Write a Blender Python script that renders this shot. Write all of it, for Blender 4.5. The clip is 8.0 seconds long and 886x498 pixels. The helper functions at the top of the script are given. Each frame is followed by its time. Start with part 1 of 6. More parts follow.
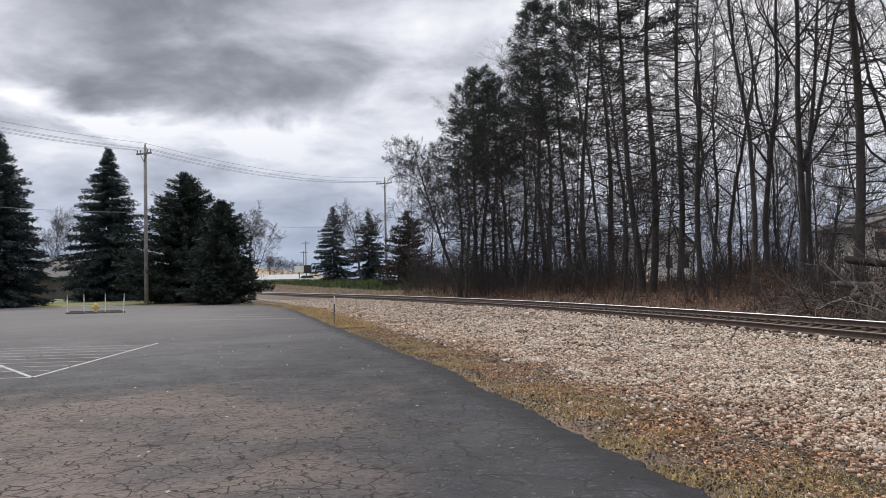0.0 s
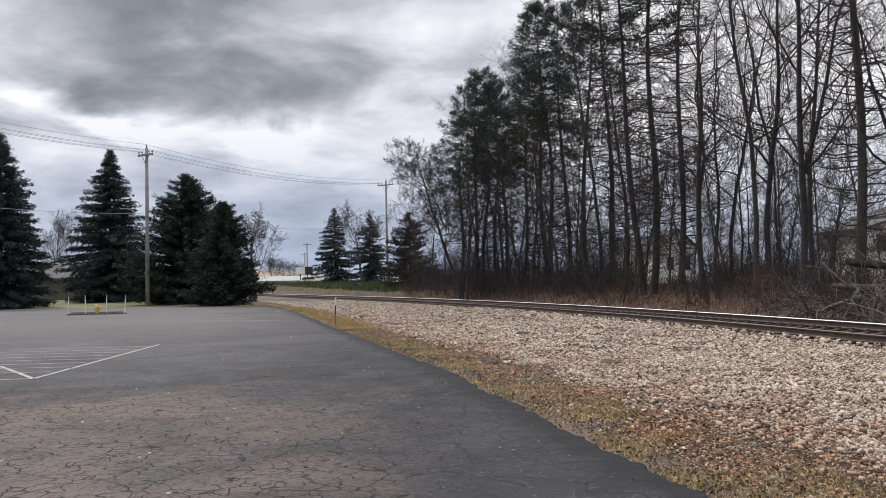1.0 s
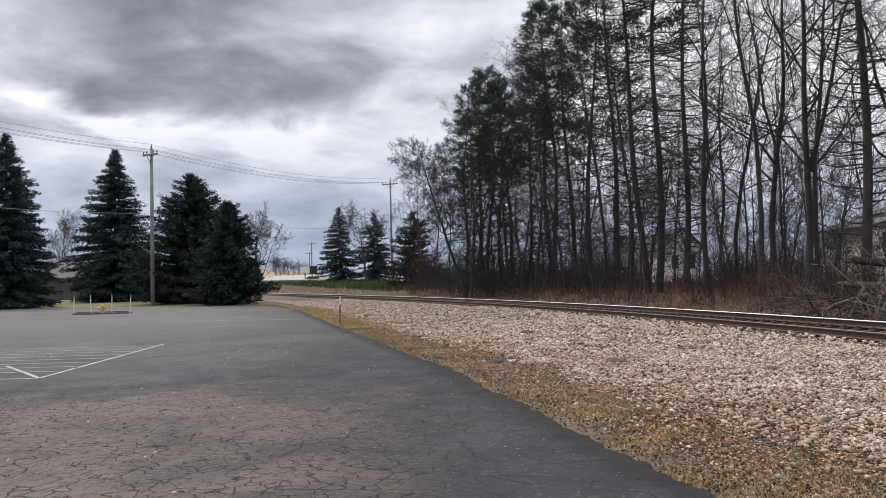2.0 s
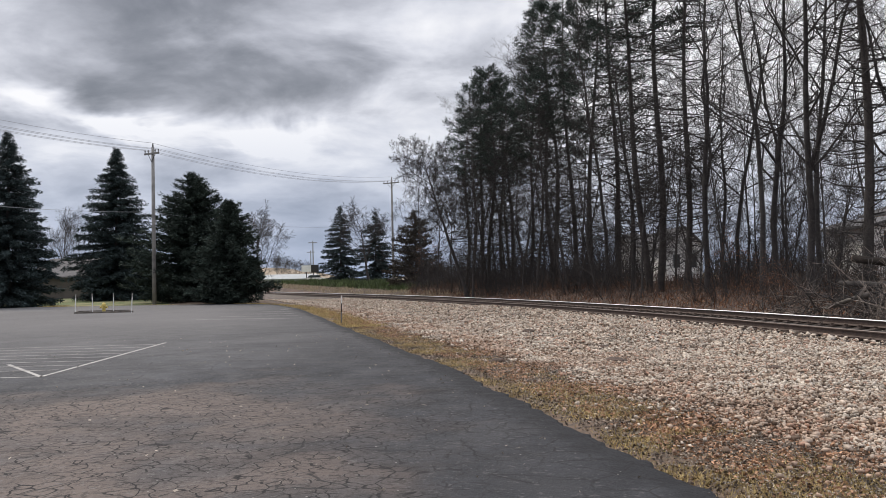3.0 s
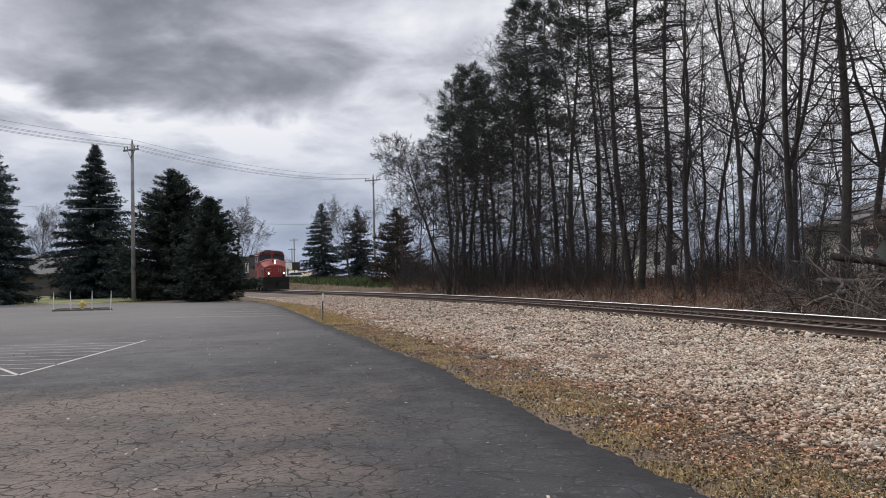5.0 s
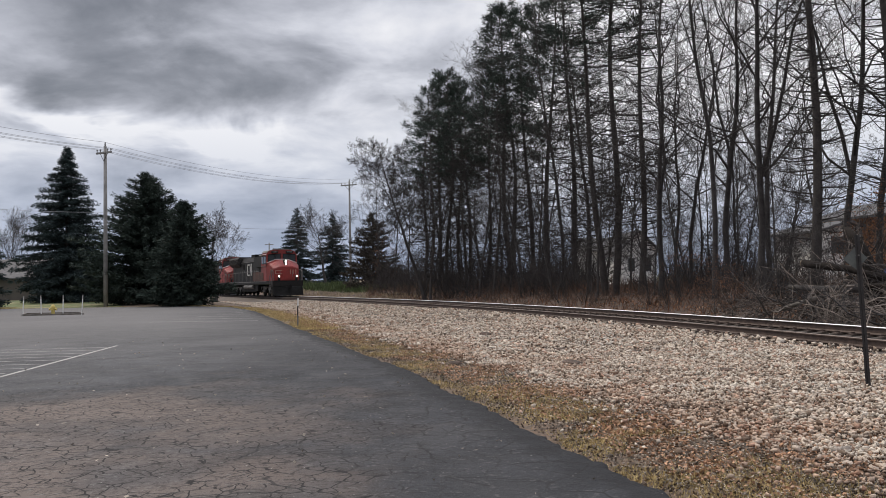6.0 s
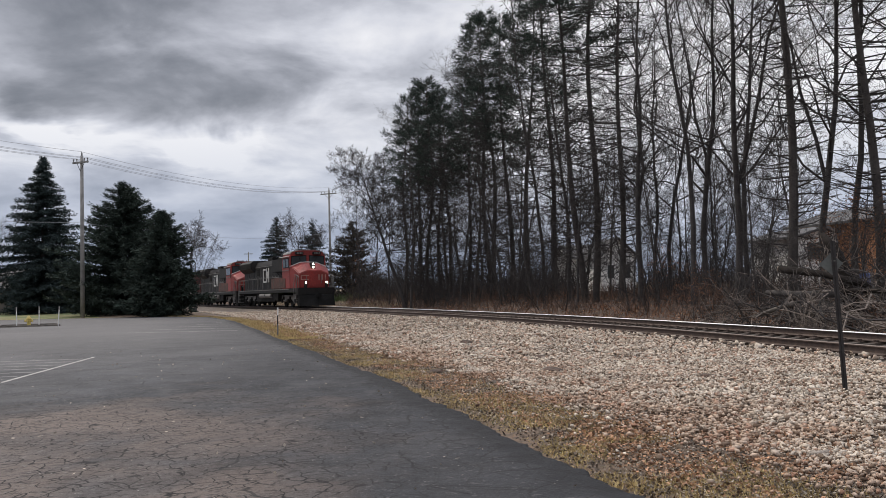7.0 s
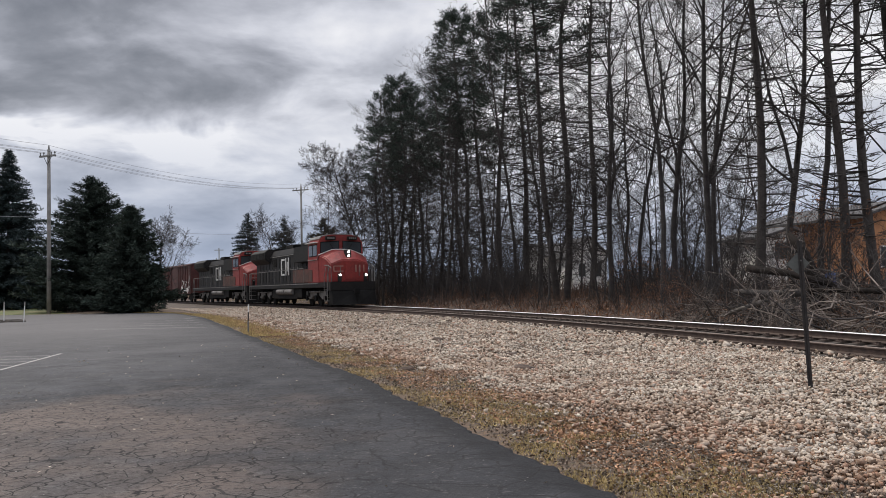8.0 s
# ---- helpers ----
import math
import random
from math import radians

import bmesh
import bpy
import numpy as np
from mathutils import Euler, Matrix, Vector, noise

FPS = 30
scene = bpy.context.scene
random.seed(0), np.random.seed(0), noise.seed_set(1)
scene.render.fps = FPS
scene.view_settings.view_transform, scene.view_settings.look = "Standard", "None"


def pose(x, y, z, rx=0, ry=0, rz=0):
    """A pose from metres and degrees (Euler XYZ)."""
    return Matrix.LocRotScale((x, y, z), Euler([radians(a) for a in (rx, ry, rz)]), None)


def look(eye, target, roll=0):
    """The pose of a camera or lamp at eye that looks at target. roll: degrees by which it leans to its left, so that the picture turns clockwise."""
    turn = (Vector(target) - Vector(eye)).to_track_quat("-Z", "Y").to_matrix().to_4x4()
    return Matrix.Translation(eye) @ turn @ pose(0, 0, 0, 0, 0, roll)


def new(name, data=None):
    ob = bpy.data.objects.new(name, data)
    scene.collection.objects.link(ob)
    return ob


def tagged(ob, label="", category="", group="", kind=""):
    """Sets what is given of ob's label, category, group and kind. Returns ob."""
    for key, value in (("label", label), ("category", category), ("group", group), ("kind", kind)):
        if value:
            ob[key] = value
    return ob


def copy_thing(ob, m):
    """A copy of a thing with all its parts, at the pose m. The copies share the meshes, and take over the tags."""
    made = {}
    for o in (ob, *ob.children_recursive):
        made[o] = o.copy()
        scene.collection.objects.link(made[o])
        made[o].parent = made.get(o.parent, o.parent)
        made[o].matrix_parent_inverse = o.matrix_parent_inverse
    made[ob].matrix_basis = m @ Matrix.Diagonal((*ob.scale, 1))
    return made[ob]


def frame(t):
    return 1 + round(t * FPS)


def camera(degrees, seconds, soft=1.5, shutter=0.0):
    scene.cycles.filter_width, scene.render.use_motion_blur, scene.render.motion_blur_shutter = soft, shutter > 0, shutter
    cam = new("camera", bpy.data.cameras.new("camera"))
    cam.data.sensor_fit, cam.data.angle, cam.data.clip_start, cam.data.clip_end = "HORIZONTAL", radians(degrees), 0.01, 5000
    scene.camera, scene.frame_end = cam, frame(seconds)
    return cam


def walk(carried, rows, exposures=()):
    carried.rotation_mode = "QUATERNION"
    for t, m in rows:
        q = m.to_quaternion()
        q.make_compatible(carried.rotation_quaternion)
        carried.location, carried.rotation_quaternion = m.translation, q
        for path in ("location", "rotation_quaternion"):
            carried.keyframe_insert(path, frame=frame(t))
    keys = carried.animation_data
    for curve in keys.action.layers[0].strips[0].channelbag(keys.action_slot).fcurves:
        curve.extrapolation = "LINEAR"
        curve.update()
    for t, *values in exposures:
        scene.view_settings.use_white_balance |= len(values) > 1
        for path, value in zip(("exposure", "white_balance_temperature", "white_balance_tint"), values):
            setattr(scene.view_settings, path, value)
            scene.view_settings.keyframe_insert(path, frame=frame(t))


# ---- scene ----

EYE = 1.65
cam = camera(56.0, 8.0, soft=0.9)
walk(cam, [
    (0.0, pose(0, 0, EYE, 92.15, 1.30, 0.05)),
    (0.5, pose(0, 0, EYE, 92.27, 1.20, 0.06)),
    (1.0, pose(0, 0, EYE, 92.27, 1.23, 0.13)),
    (1.5, pose(0, 0, EYE, 92.23, 1.32, 0.31)),
    (3.0, pose(0, 0, EYE, 92.13, 1.32, 0.53)),
    (3.5, pose(0, 0, EYE, 91.91, 1.39, 0.45)),
    (4.0, pose(0, 0, EYE, 91.80, 1.45, 0.28)),
    (4.5, pose(0, 0, EYE, 91.83, 1.46, -0.09)),
    (6.0, pose(0, 0, EYE, 92.26, 1.12, -2.39)),
    (6.5, pose(0, 0, EYE, 92.50, 1.36, -3.13)),
    (7.0, pose(0, 0, EYE, 92.79, 1.54, -3.73)),
    (7.5, pose(0, 0, EYE, 92.73, 1.40, -4.57)),
    (8.0, pose(0, 0, EYE, 92.57, 1.26, -5.65)),
], exposures=[(0.0, 0.0), (1.5, 0.0), (3.0, -0.05), (4.5, -0.12), (8.0, -0.15)])

# ---- world and light ----
world = bpy.data.worlds.new("overcast_sky")
scene.world = world
world.use_nodes = True


def sky_nodes():
    nt = world.node_tree
    nt.nodes.clear()
    n, lk = nt.nodes.new, nt.links.new
    out, bg = n("ShaderNodeOutputWorld"), n("ShaderNodeBackground")
    sky = n("ShaderNodeTexSky")
    sky.sky_type, sky.sun_disc = "NISHITA", False
    sky.sun_elevation, sky.sun_rotation = radians(50), radians(-40)
    dim = n("ShaderNodeVectorMath")
    dim.operation = "SCALE"
    dim.inputs["Scale"].default_value = 0.06
    lk(sky.outputs[0], dim.inputs[0])
    co = n("ShaderNodeTexCoord")
    sep = n("ShaderNodeSeparateXYZ")
    lk(co.outputs["Generated"], sep.inputs[0])

    def m(op, a, b, clamp=False):
        k = n("ShaderNodeMath")
        k.operation, k.use_clamp = op, clamp
        for i, v in enumerate((a, b)):
            if isinstance(v, (int, float)):
                k.inputs[i].default_value = v
            elif v is not None:
                lk(v, k.inputs[i])
        return k.outputs[0]

    # the cloud deck is a flat layer: direction over height
    h = m("ADD", m("MAXIMUM", sep.outputs[2], 0.0), 0.24)
    comb = n("ShaderNodeCombineXYZ")
    lk(m("DIVIDE", sep.outputs[0], h), comb.inputs[0])
    lk(m("DIVIDE", sep.outputs[1], h), comb.inputs[1])
    comb.inputs[2].default_value = CLOUD_SEED

    def noise_tex(scale, detail, rough, warp=0.0):
        t = n("ShaderNodeTexNoise")
        t.inputs["Scale"].default_value = scale
        t.inputs["Detail"].default_value = detail
        t.inputs["Roughness"].default_value = rough
        t.inputs["Distortion"].default_value = warp
        lk(comb.outputs[0], t.inputs["Vector"])
        return t.outputs[0]

    big, fine = noise_tex(0.95, 5, 0.5, 0.3), noise_tex(3.2, 7, 0.55, 0.25)
    field = m("ADD", m("MULTIPLY", m("SUBTRACT", big, 0.5), 0.8), m("MULTIPLY", m("SUBTRACT", fine, 0.5), 1.0))
    # thick and thin places of the deck in the part of the sky ahead: across, up, half sizes, thickness
    ahead = m("MAXIMUM", sep.outputs[1], 0.08)
    wisp = noise_tex(2.2, 5, 0.55, 0.4)
    bend = m("MULTIPLY", m("SUBTRACT", wisp, 0.5), 0.30)
    across = m("ADD", m("DIVIDE", sep.outputs[0], ahead), bend)
    above = m("ADD", m("DIVIDE", sep.outputs[2], ahead), m("MULTIPLY", bend, 0.45))
    for u0, w0, su, sw, amount in DECK:
        du = m("MULTIPLY", m("SUBTRACT", across, u0), 1 / su)
        dw = m("MULTIPLY", m("SUBTRACT", above, w0), 1 / sw)
        r2 = m("ADD", m("MULTIPLY", du, du), m("MULTIPLY", dw, dw))
        field = m("ADD", field, m("MULTIPLY", m("POWER", 2.718, m("MULTIPLY", r2, -1.0)), amount))
    ramp = n("ShaderNodeValToRGB")
    e = ramp.color_ramp.elements
    e[0].position, e[0].color = 0.15, (0.14, 0.147, 0.172, 1)
    e[1].position, e[1].color = 0.95, (0.99, 0.985, 1.01, 1)
    for p, c in ((0.30, (0.19, 0.20, 0.228, 1)), (0.42, (0.27, 0.28, 0.315, 1)), (0.52, (0.385, 0.396, 0.443, 1)), (0.62, (0.515, 0.527, 0.585, 1)), (0.76, (0.73, 0.742, 0.805, 1))):
        k = e.new(p)
        k.color = c
    # an overcast deck is brightest overhead
    gain = m("ADD", m("MULTIPLY", m("MAXIMUM", m("SUBTRACT", sep.outputs[2], 0.38), 0.0), ZENITH), 1.0)
    lk(m("ADD", field, DECK_LEVEL), ramp.inputs[0])
    deck = n("ShaderNodeVectorMath")
    deck.operation = "SCALE"
    lk(ramp.outputs[0], deck.inputs[0])
    lk(gain, deck.inputs["Scale"])
    mix = n("ShaderNodeMix")
    mix.data_type = "RGBA"
    # thin blue-grey near the horizon
    lk(m("SUBTRACT", 0.96, m("MULTIPLY", m("SUBTRACT", 1.0, m("MULTIPLY", sep.outputs[2], 5.0), True), 0.95), True), mix.inputs[0])
    mix.inputs[6].default_value = (0.36, 0.43, 0.58, 1)
    veil = n("ShaderNodeMix")
    veil.data_type = "RGBA"
    veil.inputs[0].default_value = 0.92
    lk(dim.outputs[0], veil.inputs[6])
    lk(deck.outputs[0], veil.inputs[7])
    lk(veil.outputs[2], mix.inputs[7])
    lk(mix.outputs[2], bg.inputs[0])
    bg.inputs[1].default_value = SKY_STRENGTH
    lk(bg.outputs[0], out.inputs[0])


CLOUD_SEED, SKY_STRENGTH, DECK_LEVEL, ZENITH = 152.5, 1.1, 0.61, 4.4
DECK = ((-0.33, 0.295, 0.10, 0.028, -0.12), (-0.15, 0.255, 0.15, 0.030, -0.13), (-0.42, 0.245, 0.09, 0.018, -0.09), (-0.05, 0.275, 0.12, 0.02, -0.06), (-0.46, 0.32, 0.20, 0.05, -0.03), (-0.08, 0.225, 0.14, 0.030, -0.08), (-0.40, 0.192, 0.12, 0.018, 0.60), (-0.53, 0.225, 0.06, 0.028, 0.46),
        (-0.22, 0.175, 0.06, 0.018, 0.44), (-0.50, 0.155, 0.10, 0.012, 0.14), (-0.10, 0.17, 0.10, 0.03, 0.08), (-0.03, 0.31, 0.10, 0.05, 0.12), (0.36, 0.20, 0.34, 0.24, 0.48))
sky_nodes()
sun = new("sun", bpy.data.lights.new("sun", "SUN"))
sun.data.energy, sun.data.angle, sun.data.color = 1.9, radians(14), (1.0, 0.90, 0.76)
sun.matrix_world = look((0, 0, 60), (40, -48, -20))


# ---- materials ----
def mat(name, base, rough=0.8, scale=4.0, amount=0.25, bump=0.2, fine=40.0, metal=0.0, alt=None, spec=0.5, rand=0.0, island=0.0):
    """Two scales of noise between base and a second tone, with relief."""
    m = bpy.data.materials.new(name)
    m.use_nodes = True
    nt = m.node_tree
    n, lk = nt.nodes.new, nt.links.new
    b = nt.nodes["Principled BSDF"]
    b.inputs["Roughness"].default_value, b.inputs["Metallic"].default_value = rough, metal
    b.inputs["Specular IOR Level"].default_value = spec
    co = n("ShaderNodeTexCoord")
    t1, t2 = n("ShaderNodeTexNoise"), n("ShaderNodeTexNoise")
    t1.inputs["Scale"].default_value, t1.inputs["Detail"].default_value = scale, 4
    t2.inputs["Scale"].default_value, t2.inputs["Detail"].default_value = fine, 3
    for t in (t1, t2):
        lk(co.outputs["Object"], t.inputs["Vector"])
    add = n("ShaderNodeMath")
    add.operation = "MULTIPLY_ADD"
    lk(t1.outputs[0], add.inputs[0])
    add.inputs[1].default_value = 0.6
    half = n("ShaderNodeMath")
    half.operation = "MULTIPLY"
    lk(t2.outputs[0], half.inputs[0])
    half.inputs[1].default_value = 0.4
    lk(half.outputs[0], add.inputs[2])
    ramp = n("ShaderNodeValToRGB")
    e = ramp.color_ramp.elements
    c2 = alt or tuple(c * (1 - amount * 1.6) for c in base)
    e[0].position, e[0].color = 0.36, (*c2, 1)
    e[1].position, e[1].color = 0.62, (*[min(1, c * (1 + amount * 0.5)) for c in base], 1)
    lk(add.outputs[0], ramp.inputs[0])
    col = ramp.outputs[0]
    if rand or island:
        src = n("ShaderNodeObjectInfo").outputs["Random"] if rand else n("ShaderNodeNewGeometry").outputs["Random Per Island"]
        k = rand or island
        mr = n("ShaderNodeMapRange")
        lk(src, mr.inputs[0])
        mr.inputs[3].default_value, mr.inputs[4].default_value = 1 - k, 1 + k
        sc = n("ShaderNodeVectorMath")
        sc.operation = "SCALE"
        lk(col, sc.inputs[0])
        lk(mr.outputs[0], sc.inputs["Scale"])
        col = sc.outputs[0]
    lk(col, b.inputs["Base Color"])
    if bump:
        bp = n("ShaderNodeBump")
        bp.inputs["Strength"].default_value, bp.inputs["Distance"].default_value = bump, 0.02
        lk(t2.outputs[0], bp.inputs["Height"])
        lk(bp.outputs[0], b.inputs["Normal"])
    return m


def glow(name, color, strength):
    m = bpy.data.materials.new(name)
    m.use_nodes = True
    b = m.node_tree.nodes["Principled BSDF"]
    b.inputs["Base Color"].default_value = (*color, 1)
    b.inputs["Emission Color"].default_value = (*color, 1)
    b.inputs["Emission Strength"].default_value = strength
    return m


def asphalt_material():
    m = mat("asphalt", (0.058, 0.060, 0.066), 0.85, 1.6, 0.4, 0.8, 45.0, spec=0.3)
    nt = m.node_tree
    n, lk = nt.nodes.new, nt.links.new
    b = nt.nodes["Principled BSDF"]
    co = n("ShaderNodeTexCoord")
    base = b.inputs["Base Color"].links[0].from_socket

    def noise_tex(scale, detail=4, warp=0.0, rough=0.55):
        t = n("ShaderNodeTexNoise")
        t.inputs["Scale"].default_value, t.inputs["Detail"].default_value = scale, detail
        t.inputs["Distortion"].default_value, t.inputs["Roughness"].default_value = warp, rough
        lk(co.outputs["Object"], t.inputs["Vector"])
        return t

    def step(sock, lo, hi, a=0.0, z=1.0):
        r = n("ShaderNodeMapRange")
        lk(sock, r.inputs[0])
        for i, v in enumerate((lo, hi, a, z)):
            r.inputs[i + 1].default_value = v
        return r.outputs[0]

    def mixc(fac, a, c, mode="MIX"):
        k = n("ShaderNodeMix")
        k.data_type, k.blend_type = "RGBA", mode
        lk(fac, k.inputs[0])
        lk(a, k.inputs[6])
        if isinstance(c, tuple):
            k.inputs[7].default_value = (*c, 1)
        else:
            lk(c, k.inputs[7])
        return k.outputs[2]

    def mul(a, c):
        k = n("ShaderNodeMath")
        k.operation = "MULTIPLY"
        lk(a, k.inputs[0])
        if isinstance(c, float):
            k.inputs[1].default_value = c
        else:
            lk(c, k.inputs[1])
        return k.outputs[0]

    # an old worn patch, browner, where the sealer has gone: around (-2.5, 8)
    sub = n("ShaderNodeVectorMath")
    sub.operation = "SUBTRACT"
    lk(co.outputs["Object"], sub.inputs[0])
    sub.inputs[1].default_value = (-4.2, 8.2, 0)
    scl = n("ShaderNodeVectorMath")
    scl.operation = "MULTIPLY"
    lk(sub.outputs[0], scl.inputs[0])
    scl.inputs[1].default_value = (0.22, 0.15, 0)
    ln = n("ShaderNodeVectorMath")
    ln.operation = "LENGTH"
    lk(scl.outputs[0], ln.inputs[0])
    wob = n("ShaderNodeMath")
    wob.operation = "MULTIPLY_ADD"
    lk(noise_tex(0.45, 5).outputs[0], wob.inputs[0])
    wob.inputs[1].default_value = 1.6
    lk(ln.outputs["Value"], wob.inputs[2])
    worn = mul(step(wob.outputs[0], 1.40, 1.75, 1.0, 0.0), step(noise_tex(0.55, 6, 0.5).outputs[0], 0.36, 0.56, 0.25, 1.0))
    worn_wide = step(wob.outputs[0], 1.6, 2.0, 1.0, 0.0)
    patches = step(noise_tex(0.22, 5).outputs[0], 0.5, 0.62)
    light = step(noise_tex(0.16, 4, 0.4).outputs[0], 0.45, 0.65)
    sxyz = n("ShaderNodeSeparateXYZ")
    lk(co.outputs["Object"], sxyz.inputs[0])
    # the paler patches grow stronger with distance ahead
    farther = step(sxyz.outputs[1], 11.0, 26.0, 0.25, 1.0)
    col = mixc(mul(mul(light, 0.85), farther), base, (0.135, 0.132, 0.135))
    grey = step(noise_tex(0.9, 6, 0.6).outputs[0], 0.52, 0.62)
    col = mixc(mul(grey, 0.35), col, (0.12, 0.116, 0.114))
    col = mixc(mul(patches, 0.45), col, (0.05, 0.05, 0.052))
    col = mixc(mul(worn, 0.75), col, (0.185, 0.145, 0.122))
    dots = step(noise_tex(17.0, 4, 0.3, 0.75).outputs[0], 0.53, 0.58)
    col = mixc(mul(mul(dots, worn_wide), 0.7), col, (0.045, 0.038, 0.035))
    pale = step(noise_tex(16.0, 3, 0.0, 0.7).outputs[0], 0.58, 0.66)
    col = mixc(mul(pale, 0.5), col, (0.20, 0.19, 0.18))
    # alligator cracks
    warp = noise_tex(1.4, 3)
    wv = n("ShaderNodeVectorMath")
    wv.operation = "SCALE"
    lk(warp.outputs["Color"], wv.inputs[0])
    wv.inputs["Scale"].default_value = 0.35
    av = n("ShaderNodeVectorMath")
    lk(co.outputs["Object"], av.inputs[0])
    lk(wv.outputs[0], av.inputs[1])
    cracks = []
    for scale, width in ((5.2, 0.044), (0.7, 0.010)):
        v = n("ShaderNodeTexVoronoi")
        v.feature = "DISTANCE_TO_EDGE"
        v.inputs["Scale"].default_value = scale
        lk(av.outputs[0], v.inputs["Vector"])
        cracks.append(step(v.outputs["Distance"], width * 0.55, width, 1.0, 0.0))
    gaps = step(noise_tex(2.6, 4).outputs[0], 0.40, 0.50)
    c1 = mul(mul(cracks[0], worn_wide), gaps)
    c2 = mul(cracks[1], step(noise_tex(1.2, 3).outputs[0], 0.48, 0.54))
    col = mixc(mul(c1, 0.97), col, (0.014, 0.012, 0.012))
    col = mixc(mul(c2, 0.8), col, (0.025, 0.024, 0.024))
    # the lot's colour turns paler with distance ahead
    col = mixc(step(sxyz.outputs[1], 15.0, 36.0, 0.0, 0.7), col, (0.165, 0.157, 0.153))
    # black sealer, thick and cracked along the broken edge
    at_edge = n("ShaderNodeAttribute")
    at_edge.attribute_name = "edge"
    rag = n("ShaderNodeMath")
    rag.operation = "MULTIPLY_ADD"
    lk(noise_tex(1.7, 6, 0.3, 0.65).outputs[0], rag.inputs[0])
    rag.inputs[1].default_value = -1.3
    lk(at_edge.outputs["Fac"], rag.inputs[2])
    col = mixc(step(rag.outputs[0], -0.42, -0.12, 0.8, 0.0), col, (0.024, 0.024, 0.026))
    wide = n("ShaderNodeMath")
    wide.operation = "MULTIPLY_ADD"
    lk(noise_tex(0.5, 5, 0.3).outputs[0], wide.inputs[0])
    wide.inputs[1].default_value = -4.0
    lk(at_edge.outputs["Fac"], wide.inputs[2])
    col = mixc(step(wide.outputs[0], -0.9, 3.0, 0.9, 0.0), col, (0.58, 0.58, 0.60), "MULTIPLY")
    v3 = n("ShaderNodeTexVoronoi")
    v3.feature = "DISTANCE_TO_EDGE"
    v3.inputs["Scale"].default_value = 2.4
    lk(av.outputs[0], v3.inputs["Vector"])
    rim = mul(step(v3.outputs["Distance"], 0.012, 0.035, 1.0, 0.0), step(at_edge.outputs["Fac"], 0.5, 1.3, 1.0, 0.0))
    col = mixc(mul(rim, 0.8), col, (0.014, 0.013, 0.013))
    # pale grit
    g = n("ShaderNodeTexVoronoi")
    g.inputs["Scale"].default_value = 8.0
    lk(co.outputs["Object"], g.inputs["Vector"])
    grit = mul(step(g.outputs["Distance"], 0.05, 0.09, 1.0, 0.0), step(g.outputs["Color"], 0.66, 0.7))
    col = mixc(mul(grit, 0.8), col, (0.42, 0.40, 0.37))
    lk(col, b.inputs["Base Color"])
    return m


def masked(name, a, c, scale, lo, hi, rough=0.9, third=None, bump=0.5):
    """Ground cover: two or three tones in noisy patches."""
    m = mat(name, a, rough, scale * 3, 0.3, bump, 30.0)
    nt = m.node_tree
    n, lk = nt.nodes.new, nt.links.new
    b = nt.nodes["Principled BSDF"]
    col = b.inputs["Base Color"].links[0].from_socket
    co = n("ShaderNodeTexCoord")
    for i, (c2, s) in enumerate(((c, scale), (third, scale * 8))):
        if c2 is None:
            continue
        t = n("ShaderNodeTexNoise")
        t.inputs["Scale"].default_value, t.inputs["Detail"].default_value = s, 6
        lk(co.outputs["Object"], t.inputs["Vector"])
        r = n("ShaderNodeMapRange")
        lk(t.outputs[0], r.inputs[0])
        r.inputs[1].default_value, r.inputs[2].default_value = lo, hi
        k = n("ShaderNodeMix")
        k.data_type = "RGBA"
        lk(r.outputs[0], k.inputs[0])
        lk(col, k.inputs[6])
        k.inputs[7].default_value = (*c2, 1)
        col = k.outputs[2]
    lk(col, b.inputs["Base Color"])
    return m


ASPHALT = asphalt_material()
VERGE = masked("verge", (0.155, 0.115, 0.068), (0.085, 0.064, 0.047), 1.6, 0.40, 0.58, third=(0.16, 0.105, 0.07), bump=1.0)
LAWN = masked("lawn", (0.12, 0.15, 0.05), (0.22, 0.19, 0.09), 0.3, 0.45, 0.65)
BANK = masked("leaf_litter", (0.11, 0.075, 0.055), (0.17, 0.10, 0.07), 0.8, 0.42, 0.6, third=(0.06, 0.045, 0.035))
# bed darker than its stones: shade between them is put into this colour
GRAVELBED = masked("ballast_bed", (0.085, 0.070, 0.055), (0.05, 0.040, 0.032), 1.2, 0.45, 0.62, third=(0.20, 0.155, 0.125), bump=1.0)
